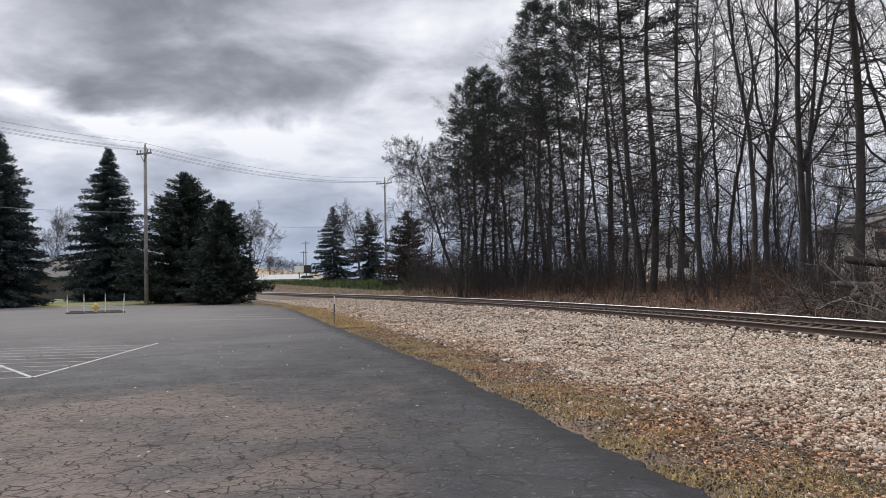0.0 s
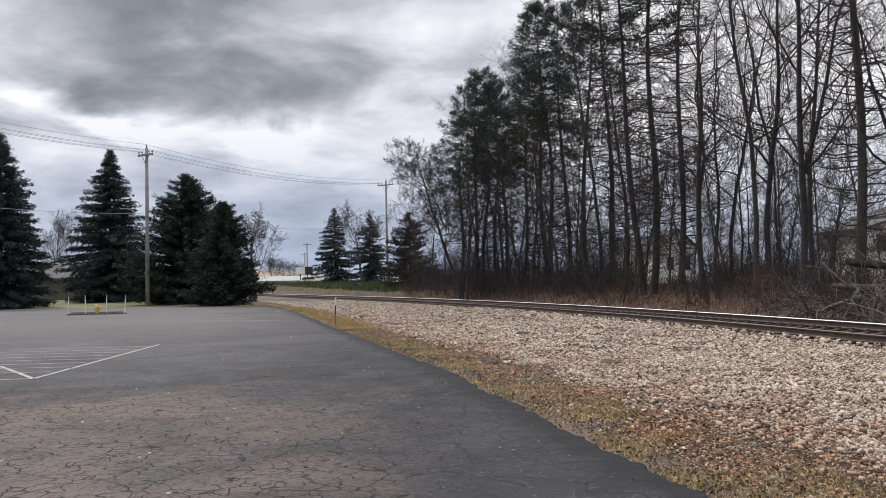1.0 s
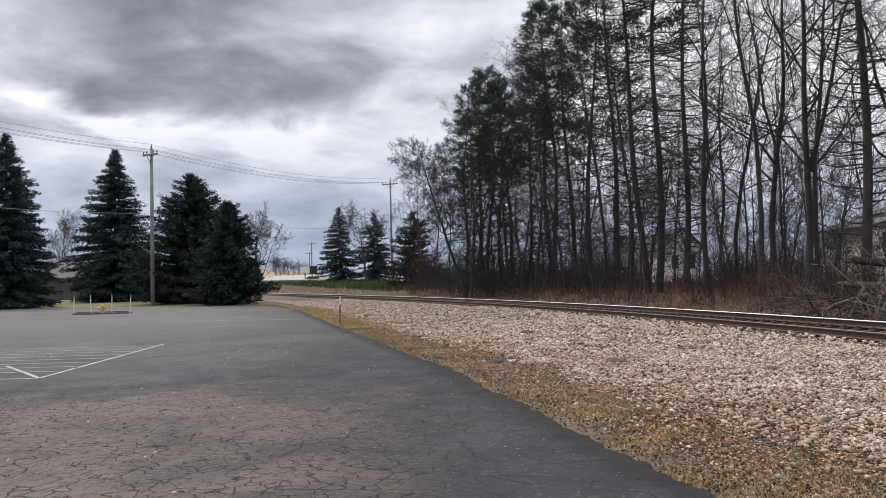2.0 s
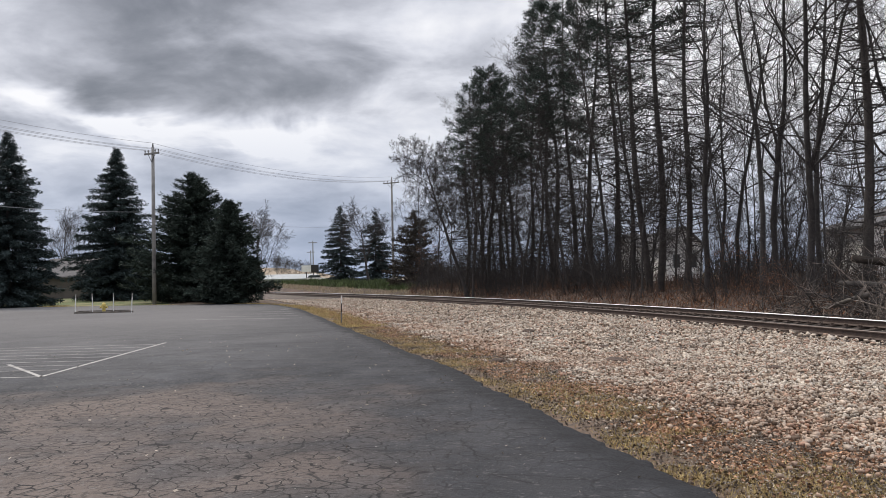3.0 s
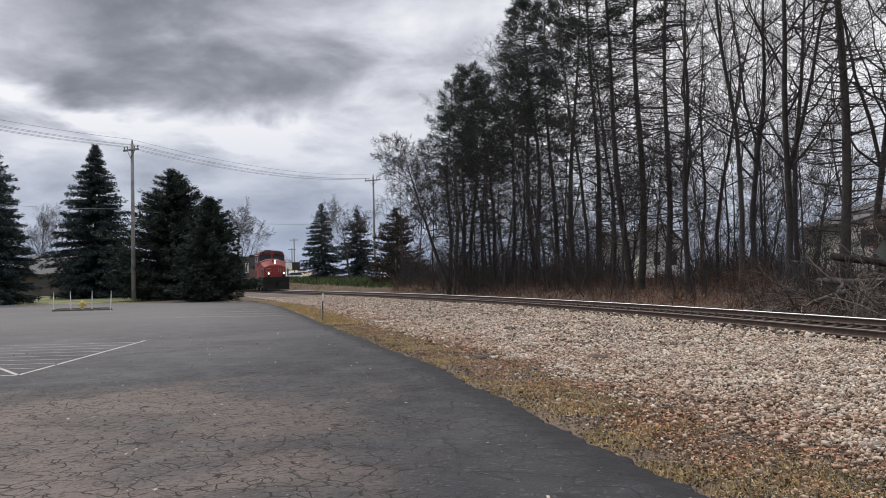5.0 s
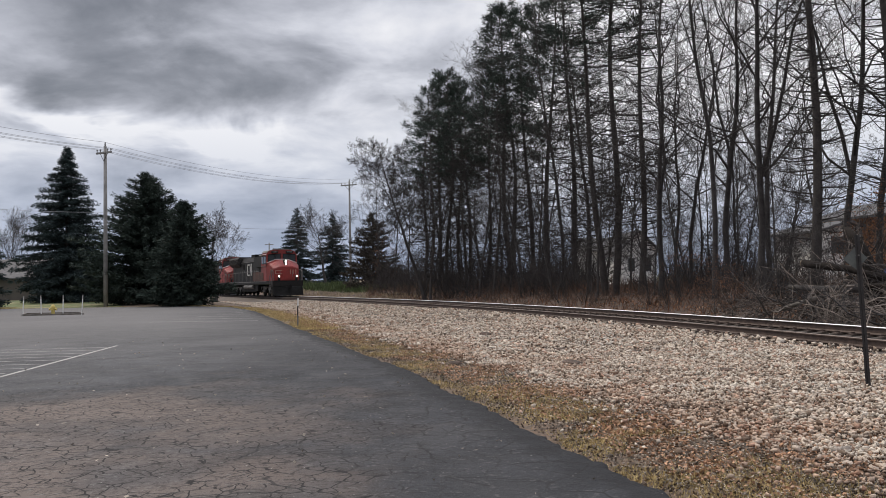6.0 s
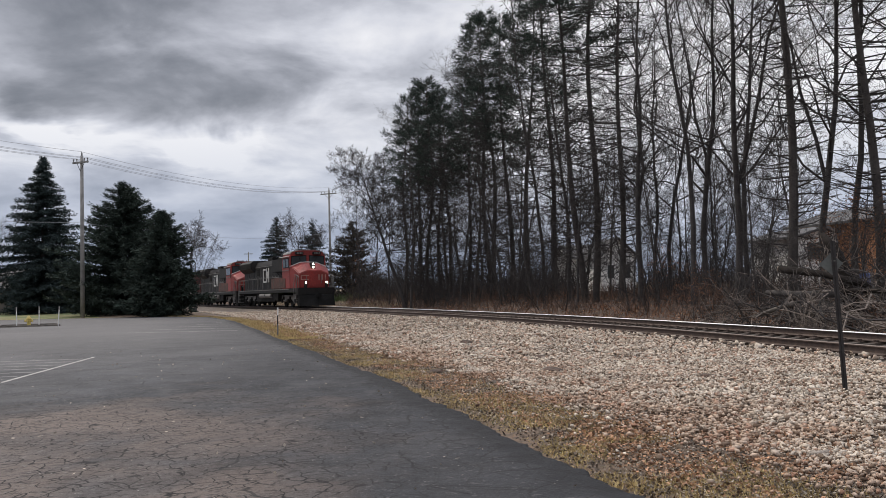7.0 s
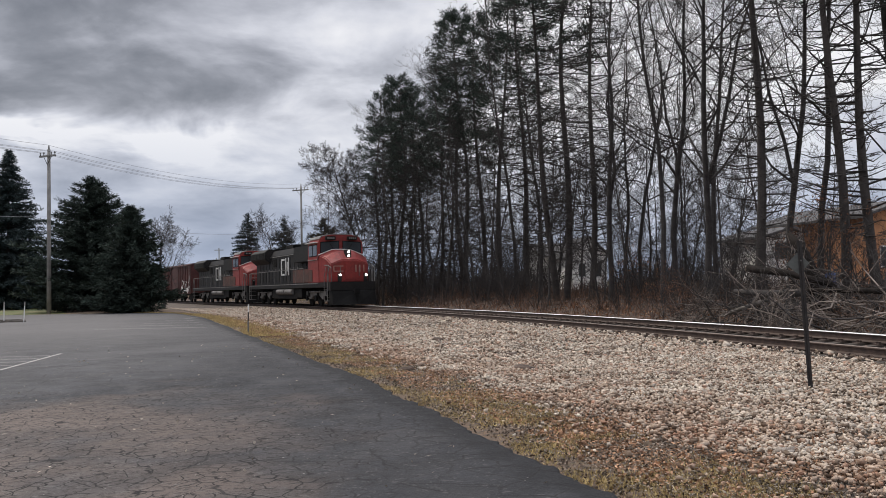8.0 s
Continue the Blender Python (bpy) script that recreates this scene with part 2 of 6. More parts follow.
def stone_material(name, one):
    m = mat(name, (0.76, 0.69, 0.61), 0.95, 3.0, 0.2, 0.3, 60.0 if not one else 9.0)
    nt = m.node_tree
    n, lk = nt.nodes.new, nt.links.new
    b = nt.nodes["Principled BSDF"]
    grain = b.inputs["Base Color"].links[0].from_socket
    src = n("ShaderNodeObjectInfo").outputs["Random"] if one else n("ShaderNodeNewGeometry").outputs["Random Per Island"]
    r = n("ShaderNodeValToRGB")
    e = r.color_ramp.elements
    e[0].position, e[0].color = 0.0, (0.16, 0.125, 0.10, 1)
    e[1].position, e[1].color = 1.0, (1.0, 0.96, 0.88, 1)
    for p, c in ((0.18, (0.42, 0.35, 0.29, 1)), (0.27, (0.70, 0.50, 0.41, 1)), (0.38, (0.60, 0.55, 0.49, 1)), (0.6, (0.92, 0.86, 0.78, 1)), (0.8, (0.80, 0.78, 0.75, 1))):
        e.new(p).color = c
    lk(src, r.inputs[0])
    k = n("ShaderNodeMix")
    k.data_type, k.blend_type = "RGBA", "MULTIPLY"
    k.inputs[0].default_value = 1.0
    lk(r.outputs[0], k.inputs[6])
    lk(grain, k.inputs[7])
    # soil and leaf stains in patches over the bed
    pos = n("ShaderNodeNewGeometry")
    t = n("ShaderNodeTexNoise")
    t.inputs["Scale"].default_value, t.inputs["Detail"].default_value = 0.75, 6
    lk(pos.outputs["Position"], t.inputs["Vector"])
    mr = n("ShaderNodeMapRange")
    lk(t.outputs[0], mr.inputs[0])
    mr.inputs[1].default_value, mr.inputs[2].default_value, mr.inputs[4].default_value = 0.40, 0.58, 0.85
    foot = n("ShaderNodeAttribute")
    foot.attribute_name = "edge"
    near = n("ShaderNodeMapRange")
    lk(foot.outputs["Fac"], near.inputs[0])
    for i, v in enumerate((1.4, 4.2, 1.0, 0.22)):
        near.inputs[i + 1].default_value = v
    amount = n("ShaderNodeMath")
    amount.operation = "MULTIPLY"
    lk(mr.outputs[0], amount.inputs[0])
    lk(near.outputs[0], amount.inputs[1])
    st = n("ShaderNodeMix")
    st.data_type, st.blend_type = "RGBA", "MULTIPLY"
    lk(amount.outputs[0], st.inputs[0])
    lk(k.outputs[2], st.inputs[6])
    st.inputs[7].default_value = (0.62, 0.45, 0.36, 1)
    lk(st.outputs[2], b.inputs["Base Color"])
    return m


STONE = stone_material("limestone", False)
PAINT = mat("road_paint", (0.46, 0.44, 0.41), 0.8, 6.0, 0.3, 0.1, 90.0)
RUST = mat("rusty_rail", (0.085, 0.055, 0.042), 0.75, 8.0, 0.3, 0.3, 60.0)
SHINE = mat("polished_rail", (0.95, 0.95, 0.96), 0.45, 10.0, 0.1, 0.0, 60.0, metal=1.0)
DULL = mat("dull_rail_head", (0.20, 0.16, 0.14), 0.5, 10.0, 0.2, 0.1, 60.0, metal=0.6)
TIE = mat("creosote_tie", (0.075, 0.06, 0.05), 0.9, 6.0, 0.35, 0.5, 40.0)
BARK = mat("grey_bark", (0.068, 0.060, 0.056), 0.95, 3.0, 0.3, 0.6, 24.0)
TWIG = mat("twig_bark", (0.050, 0.043, 0.040), 0.95, 3.0, 0.25, 0.0, 20.0)
PINEBARK = mat("pine_bark", (0.068, 0.058, 0.052), 0.95, 3.0, 0.3, 0.6, 20.0)
SPRUCE = mat("spruce_needles", (0.050, 0.069, 0.068), 0.85, 0.9, 0.3, 0.0, 10.0, spec=0.2, island=0.35)
PINE = mat("pine_needles", (0.047, 0.064, 0.051), 0.85, 0.9, 0.3, 0.0, 10.0, spec=0.2, island=0.4)
PILEWOOD = mat("broken_branches", (0.23, 0.19, 0.16), 0.9, 4.0, 0.35, 0.3, 30.0, island=0.5)
HEDGE = mat("winter_hedge", (0.085, 0.115, 0.04), 0.9, 0.6, 0.3, 0.0, 20.0, island=0.4)
DARKBARK = mat("dark_wet_bark", (0.027, 0.022, 0.019), 0.9, 4.0, 0.35, 0.6, 24.0, spec=0.15)
SAWN = mat("sawn_wood", (0.50, 0.36, 0.24), 0.8, 6.0, 0.2, 0.1, 40.0)
DRYWOOD = mat("weathered_log", (0.16, 0.14, 0.12), 0.9, 4.0, 0.3, 0.4, 30.0)
BRUSH = mat("dry_brush", (0.13, 0.085, 0.062), 0.95, 2.0, 0.3, 0.0, 20.0, island=0.4)
REDBRUSH = mat("russet_leaves", (0.22, 0.10, 0.05), 0.95, 2.0, 0.3, 0.0, 20.0, island=0.45)
GRASS = mat("dry_grass", (0.50, 0.375, 0.165), 0.9, 1.5, 0.3, 0.0, 20.0, island=0.4)
PALEGRASS = mat("bleached_grass", (0.44, 0.36, 0.23), 0.9, 1.5, 0.3, 0.0, 20.0, island=0.3)
SOIL = mat("soil_crumb", (0.12, 0.088, 0.064), 0.95, 3.0, 0.3, 0.0, 20.0, island=0.5)
LEAF = mat("dead_leaf", (0.42, 0.24, 0.14), 0.9, 3.0, 0.3, 0.0, 20.0, island=0.5)
POLEWOOD = mat("pole_wood", (0.27, 0.257, 0.24), 0.9, 2.0, 0.25, 0.4, 30.0)
STEELDARK = mat("dark_steel", (0.03, 0.026, 0.025), 0.7, 6.0, 0.3, 0.2, 40.0)
WIRE = mat("wire", (0.32, 0.32, 0.34), 0.6, 6.0, 0.1, 0.0, 30.0)
LOCORED = mat("loco_red", (0.29, 0.033, 0.028), 0.55, 0.9, 0.28, 0.05, 7.0, alt=(0.17, 0.028, 0.025))
LOCOBLACK = mat("loco_black", (0.011, 0.0112, 0.012), 0.6, 1.1, 0.3, 0.05, 9.0, alt=(0.026, 0.023, 0.021), spec=0.22)
REDGRIME = mat("grimy_red", (0.115, 0.045, 0.034), 0.8, 1.6, 0.4, 0.1, 14.0, alt=(0.05, 0.035, 0.03))
GOLDGREY = mat("faded_lettering", (0.44, 0.25, 0.20), 0.7, 3.0, 0.2, 0.05, 20.0)
UNDER = mat("underframe_grime", (0.013, 0.0125, 0.012), 0.85, 2.0, 0.35, 0.3, 20.0, spec=0.25)
TANKGREY = mat("grimy_grey", (0.20, 0.19, 0.18), 0.7, 2.0, 0.3, 0.1, 20.0)
WHITE = mat("white_paint", (0.78, 0.77, 0.74), 0.6, 3.0, 0.12, 0.05, 30.0)
BOXRED = mat("boxcar_red", (0.10, 0.030, 0.026), 0.7, 1.0, 0.35, 0.1, 14.0)
YELLOW = mat("hydrant_yellow", (0.60, 0.47, 0.14), 0.55, 4.0, 0.15, 0.05, 30.0)
SIDING = mat("pale_siding", (0.84, 0.83, 0.79), 0.7, 1.0, 0.12, 0.1, 20.0)
ROOF = mat("shingle_grey", (0.12, 0.115, 0.115), 0.9, 3.0, 0.25, 0.4, 30.0)
BRICKTAN = mat("orange_brick", (0.52, 0.25, 0.12), 0.85, 1.5, 0.2, 0.2, 20.0)
GREYGREEN = mat("sign_back", (0.13, 0.14, 0.13), 0.5, 4.0, 0.15, 0.05, 30.0)
BLUE = mat("blue_plastic", (0.05, 0.10, 0.28), 0.5, 4.0, 0.15, 0.05, 30.0)
LAMPON = glow("headlight", (1.0, 0.93, 0.82), 14.0)
GLASS = bpy.data.materials.new("dark_glass")
GLASS.use_nodes = True
_g = GLASS.node_tree.nodes["Principled BSDF"]
_g.inputs["Base Color"].default_value, _g.inputs["Roughness"].default_value = (0.05, 0.06, 0.065, 1), 0.08


# ---- mesh helpers ----
class Build:
    """Collects vertices and faces; done() makes one mesh object of them."""

    def __init__(self):
        self.v, self.f = [], []

    def box(self, x0, y0, z0, x1, y1, z1, m=None):
        i = len(self.v)
        pts = [(x, y, z) for z in (z0, z1) for y in (y0, y1) for x in (x0, x1)]
        self.v += [tuple(m @ Vector(p)) for p in pts] if m else pts
        self.f += [tuple(i + k for k in q) for q in ((0, 2, 3, 1), (4, 5, 7, 6), (0, 1, 5, 4), (2, 6, 7, 3), (0, 4, 6, 2), (1, 3, 7, 5))]
        return self

    def tube(self, pts, radii, sides=8, caps=True):
        i0 = len(self.v)
        pts = [Vector(p) for p in pts]
        for k, p in enumerate(pts):
            d = pts[min(k + 1, len(pts) - 1)] - pts[max(k - 1, 0)]
            d = d.normalized() if d.length > 1e-9 else Vector((0, 0, 1))
            u = d.orthogonal().normalized() if abs(d.z) > 0.9 else d.cross(Vector((0, 0, 1))).normalized()
            w = d.cross(u)
            for s in range(sides):
                a = 2 * math.pi * s / sides
                self.v.append(tuple(p + (u * math.cos(a) + w * math.sin(a)) * radii[k]))
        for k in range(len(pts) - 1):
            for s in range(sides):
                a, b = i0 + k * sides + s, i0 + k * sides + (s + 1) % sides
                self.f.append((a, b, b + sides, a + sides))
        if caps:
            self.f.append(tuple(i0 + s for s in reversed(range(sides))))
            self.f.append(tuple(i0 + (len(pts) - 1) * sides + s for s in range(sides)))
        return self

    def prism(self, outline, x0, x1):
        """An outline in (y, z), drawn out along x."""
        i, n = len(self.v), len(outline)
        self.v += [(x0, y, z) for y, z in outline] + [(x1, y, z) for y, z in outline]
        self.f += [tuple(i + k for k in reversed(range(n))), tuple(i + n + k for k in range(n))]
        self.f += [(i + k, i + (k + 1) % n, i + n + (k + 1) % n, i + n + k) for k in range(n)]
        return self

    def prism_y(self, outline, y0, y1):
        """An outline in (x, z), drawn out along y."""
        i, n = len(self.v), len(outline)
        self.v += [(x, y0, z) for x, z in outline] + [(x, y1, z) for x, z in outline]
        self.f += [tuple(i + k for k in range(n)), tuple(i + n + k for k in reversed(range(n)))]
        self.f += [(i + (k + 1) % n, i + k, i + n + k, i + n + (k + 1) % n) for k in range(n)]
        return self

    def mesh(self, name, material, bevel=0.0, smooth=False):
        me = bpy.data.meshes.new(name)
        me.from_pydata(self.v, [], self.f)
        if bevel:
            bm = bmesh.new()
            bm.from_mesh(me)
            bmesh.ops.recalc_face_normals(bm, faces=bm.faces)
            bmesh.ops.bevel(bm, geom=list(bm.edges), offset=bevel, segments=2, affect="EDGES", clamp_overlap=True)
            bm.to_mesh(me)
            bm.free()
        me.materials.append(material)
        if smooth:
            me.polygons.foreach_set("use_smooth", [True] * len(me.polygons))
        me.update()
        return me

    def done(self, name, material, parent=None, label="", bevel=0.0, smooth=False):
        ob = new(name, self.mesh(name, material, bevel, smooth))
        if parent is not None:
            ob.parent = parent
        return tagged(ob, label) if label else ob


def empty(name, m, label, category, group="", kind=""):
    ob = new(name)
    ob.matrix_basis = m
    return tagged(ob, label, category, group, kind)


def quick_mesh(name, co, faces_idx, size, material):
    """A mesh from arrays: all faces have the same number of corners."""
    me = bpy.data.meshes.new(name)
    me.vertices.add(len(co))
    me.vertices.foreach_set("co", np.asarray(co, np.float32).ravel())
    fi = np.asarray(faces_idx, np.int32).reshape(-1, size)
    me.loops.add(fi.size)
    me.loops.foreach_set("vertex_index", fi.ravel())
    me.polygons.add(len(fi))
    me.polygons.foreach_set("loop_start", np.arange(0, fi.size, size, dtype=np.int32))
    me.update(calc_edges=True)
    me.materials.append(material)
    return me


# ---- plan: the track's line and the lie of the land ----
def near_rail_x(y):
    """The near rail's x at a distance y ahead; straight at both ends."""
    def cubic(u):
        return 10.10 - 0.0351 * u - 0.003793 * u * u + 0.000012 * u ** 3
    if y > 120:
        return cubic(120) - 0.42 * (y - 120)
    if y < 8:
        return cubic(8) - 0.095 * (y - 8)
    return cubic(y)


def centre_table():
    """Points of the track's middle line, every half metre of its length, from behind the camera to far away."""
    ys = np.arange(-60, 420, 0.25)
    near = np.array([(near_rail_x(y), y) for y in ys])
    t = np.gradient(near, axis=0)
    t /= np.linalg.norm(t, axis=1)[:, None]
    mid = near + np.stack([t[:, 1], -t[:, 0]], 1) * 0.755
    s = np.r_[0, np.cumsum(np.linalg.norm(np.diff(mid, axis=0), axis=1))]
    return s, mid


TRACK_S, TRACK_XY = centre_table()


def track(s):
    """Place and heading (a unit vector, going away) at a length s along the track."""
    x, y = np.interp(s, TRACK_S, TRACK_XY[:, 0]), np.interp(s, TRACK_S, TRACK_XY[:, 1])
    x2, y2 = np.interp(s + 0.5, TRACK_S, TRACK_XY[:, 0]), np.interp(s + 0.5, TRACK_S, TRACK_XY[:, 1])
    return Vector((x, y, 0)), Vector((x2 - x, y2 - y, 0)).normalized()


def s_at_y(y):
    return float(np.interp(y, TRACK_XY[:, 1], TRACK_S))


def side(x, y):
    """Metres from the track's middle; positive beyond it."""
    xm = np.interp(y, TRACK_XY[:, 1], TRACK_XY[:, 0])
    x2 = np.interp(y + 1, TRACK_XY[:, 1], TRACK_XY[:, 0])
    return (x - xm) / np.sqrt(1 + (x2 - xm) ** 2)


RAIL_Z = 0.47


def land(x, y):
    """Height of the ground."""
    d = side(x, y)
    slope = np.clip(y - 30, 0, 55) * 0.011
    low = np.interp(d, [-11, -8.5, -6, -3.2, -1.9, 1.9, 3.2, 5.0, 8.0, 30], [0, 0.0, 0.07, 0.13, 0.20, 0.20, 0.14, 0.42, 0.85, 1.2])
    heap = np.clip((d + 8) / 1.5, 0, 1) * np.clip((-2.2 - d) / 1.0, 0, 1)
    low = low + heap * (0.028 * np.sin(x * 2.1 + 1.3 * np.sin(y * 0.9)) * np.sin(y * 1.25 + 0.8 * np.sin(x * 1.7)) + 0.022 * np.sin(x * 4.7 + y * 1.1) * np.sin(y * 3.3 - x * 0.6))
    w = np.clip((-d - 5) / 6, 0, 1)
    far = np.clip((y - 90) / 60, 0, 1)
    z = low * (1 - w) + slope * w
    z = z * (1 - far) + far * np.where(d > 3, 1.8, 0.45)
    return z


def at(px, dist):
    """A place on the ground by its bearing number and its distance ahead."""
    return (px - 784) / 1474.5 * dist, dist


# ---- setting ----
EDGE_Y = [-60, 0, 6.2, 7.0, 8.2, 9.9, 12.4, 16.4, 19.8, 23.1, 27.2, 37.6, 48, 54, 56, 58, 60]
EDGE_X = [4.5, 2.6, 1.86, 1.68, 1.46, 1.10, 0.56, -0.32, -1.18, -2.1, -3.15, -5.9, -8.8, -11.2, -12.8, -16, -30]


def from_lot(x, y):
    """Metres from the asphalt's edge towards the track."""
    return x - np.interp(y, EDGE_Y, EDGE_X)


def wobble(y, k, amp):
    return amp * noise.noise(Vector((y * 0.35, k * 7.3, 0.0))) + amp * 0.5 * noise.noise(Vector((y * 1.7, k * 3.1, 5.0)))


def make_ground():
    ds = [-1500, -700, -300, -150, -90, -60, -45, -35, -28, -22, -18, -15, -13, -11.5, -10.6, -9.8, -9.0, -8.2, -7.4, -6.8, -6.2, -5.6, -5.0, -4.4, -3.8, -3.2, -2.5,
          -1.9, -1.2, -0.4, 0.4, 1.2, 1.9, 2.5, 3.2, 4.1, 5.0, 6.0, 7.0, 8.0, 10, 12, 15, 19, 24, 30, 38, 48, 65, 90, 150, 300, 700, 1500]
    ys = sorted(set([-1500, -600, -250, -120, -80] + list(np.arange(-60, 60, 0.6)) + list(np.arange(60, 200, 2.5)) + [220, 260, 320, 420, 600, 900, 1500, 2600]))
    co, slots, faces = [], [], []
    for y in ys:
        xm = float(np.interp(y, TRACK_XY[:, 1], TRACK_XY[:, 0]))
        for k, d in enumerate(ds):
            dd = d + (wobble(y, 1, 0.35) if -8.6 < d < -5 else 0) + (wobble(y, 2, 0.3) if 2 < d < 4.5 else 0)
            x = xm + dd
            z = float(land(x, y))
            if 3 < d < 40:
                z += 0.12 * noise.noise(Vector((x * 0.5, y * 0.5, 1)))
            if -9 < d < -2:
                z += 0.03 * noise.noise(Vector((x * 0.9, y * 0.9, 1)))
            co.append((x, y, z))
    w = len(ds)
    for j in range(len(ys) - 1):
        for k in range(w - 1):
            i = j * w + k
            faces.append((i, i + 1, i + w + 1, i + w))
            d = 0.5 * (ds[k] + ds[k + 1])
            far = ys[j] > 135
            u = float(from_lot(0.5 * (co[i][0] + co[i + 1][0]), ys[j]))
            slots.append(3 if far else 0 if d < -18 else 1 if (u < 1.5 and d < -5) or d < -9.5 else 2 if d < 3.0 else 4 if d < 45 else 3)
    me = quick_mesh("ground", co, faces, 4, LAWN)
    for m in (VERGE, GRAVELBED, FIELD, BANK):
        me.materials.append(m)
    me.polygons.foreach_set("material_index", slots)
    me.polygons.foreach_set("use_smooth", [True] * len(slots))
    tagged(new("ground", me), "grass verge, pale ballast bed and leaf-strewn bank", "ground", kind="structure")


FIELD = masked("field", (0.16, 0.17, 0.06), (0.30, 0.25, 0.14), 0.05, 0.45, 0.6)
make_ground()

def make_lot():
    b = Build()
    ys = sorted(set(np.round(list(np.arange(-60, 3, 0.5)) + list(np.arange(3, 24, 0.1)) + list(np.arange(24, 60.1, 0.4)), 2)))
    inward = [0, 0.05, 0.12, 0.25, 0.45, 0.8, 1.3, 2.0, 3.2, 5, 8, 13, 22, 40, 70, 110]
    cols = len(inward)
    for y in ys:
        xe = float(np.interp(y, EDGE_Y, EDGE_X)) + wobble(y, 5, 0.12) + 0.07 * noise.noise(Vector((y * 3.1, 2.0, 0))) + 0.05 * noise.noise(Vector((y * 9.0, 4.0, 0)))
        for k, u in enumerate(inward):
            x = xe - u
            rough = 0.018 * noise.noise(Vector((x * 5, y * 5, 0))) * max(0.0, 1 - u / 0.9)
            b.v.append((x, y, float(land(x, y)) + 0.035 + rough))
    for j in range(len(ys) - 1):
        for k in range(cols - 1):
            i = j * cols + k
            b.f.append((i, i + cols, i + cols + 1, i + 1))
    # the broken edge drops to the verge
    n0 = len(b.v)
    for j in range(len(ys)):
        x, y, z = b.v[j * cols]
        b.v.append((x + 0.03, y, z - 0.12))
    for j in range(len(ys) - 1):
        b.f.append((n0 + j, n0 + j + 1, (j + 1) * cols, j * cols))
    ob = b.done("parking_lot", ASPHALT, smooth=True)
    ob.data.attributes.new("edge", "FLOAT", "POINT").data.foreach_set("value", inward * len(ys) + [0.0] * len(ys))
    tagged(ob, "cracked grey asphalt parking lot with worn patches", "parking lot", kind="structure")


make_lot()


def stripe(x0, y0, x1, y1, w=0.1):
    b = Build()
    d = Vector((x1 - x0, y1 - y0, 0))
    n = Vector((-d.y, d.x, 0)).normalized() * w / 2
    steps = max(2, int(d.length / 1.0))
    for k in range(steps + 1):
        p = Vector((x0, y0, 0)) + d * k / steps
        for s in (-1, 1):
            q = p + n * (s * (1 + 0.25 * noise.noise(Vector((p.x * 3, p.y * 3, s)))))
            b.v.append((q.x, q.y, float(land(q.x, q.y)) + 0.040))
    b.f = [(2 * k, 2 * k + 1, 2 * k + 3, 2 * k + 2) for k in range(steps)]
    tagged(b.done("painted_line", PAINT), "worn white painted line on asphalt", "road marking", "parking bay markings", "structure")


stripe(-7.6, 15.38, -8.21, 23.9, 0.085)
stripe(-7.6, 15.38, -9.6, 18.0, 0.085)
stripe(-7.6, 15.36, -14.0, 15.1, 0.08)
for k in range(8):
    y = 16.6 + 0.95 * k
    stripe(-7.85 - 0.06 * k, y, -16.5, y - 0.4, 0.06)
for k in range(7):
    stripe(-11.5 + 0.5 * k, 37.5 + 2.2 * k, -6.6 - 0.6 * k, 36.9 + 2.2 * k, 0.08)


# ---- the railway ----
def rail_mesh(offset, name, label):
    prof = [(-0.07, -0.17), (0.07, -0.17), (0.07, -0.16), (0.012, -0.13), (0.01, -0.045), (0.036, -0.036), (0.036, -0.018), (-0.036, -0.018), (-0.036, -0.036), (-0.01, -0.045), (-0.012, -0.13), (-0.07, -0.16)]
    top = [(-0.038, -0.020), (0.038, -0.020), (0.037, -0.012), (0.026, -0.003), (0.0, 0.0), (-0.026, -0.003), (-0.037, -0.012)]
    root = empty(name, Matrix(), label, "rail", "rails of the track", "structure")
    for pname, outline, m in (("web", prof, RUST), ("running_surface", top, SHINE if offset > 0 else DULL)):
        b = Build()
        ss = list(np.arange(20, 200, 1.0)) + list(np.arange(200, 460, 10.0))
        n = len(outline)
        for s in ss:
            p, t = track(s)
            lift = 0.045 if offset > 0 else -0.045
            for u, z in outline:
                b.v.append((p.x + t.y * (offset + u), p.y - t.x * (offset + u), RAIL_Z + lift + z))
        for j in range(len(ss) - 1):
            for k in range(n):
                i = j * n
                b.f.append((i + k, i + (k + 1) % n, i + n + (k + 1) % n, i + n + k))
        b.done(pname, m, root)


rail_mesh(-0.755, "rail_near", "rusty steel rail with dull running surface")
rail_mesh(0.755, "rail_far", "rusty steel rail with a polished head")


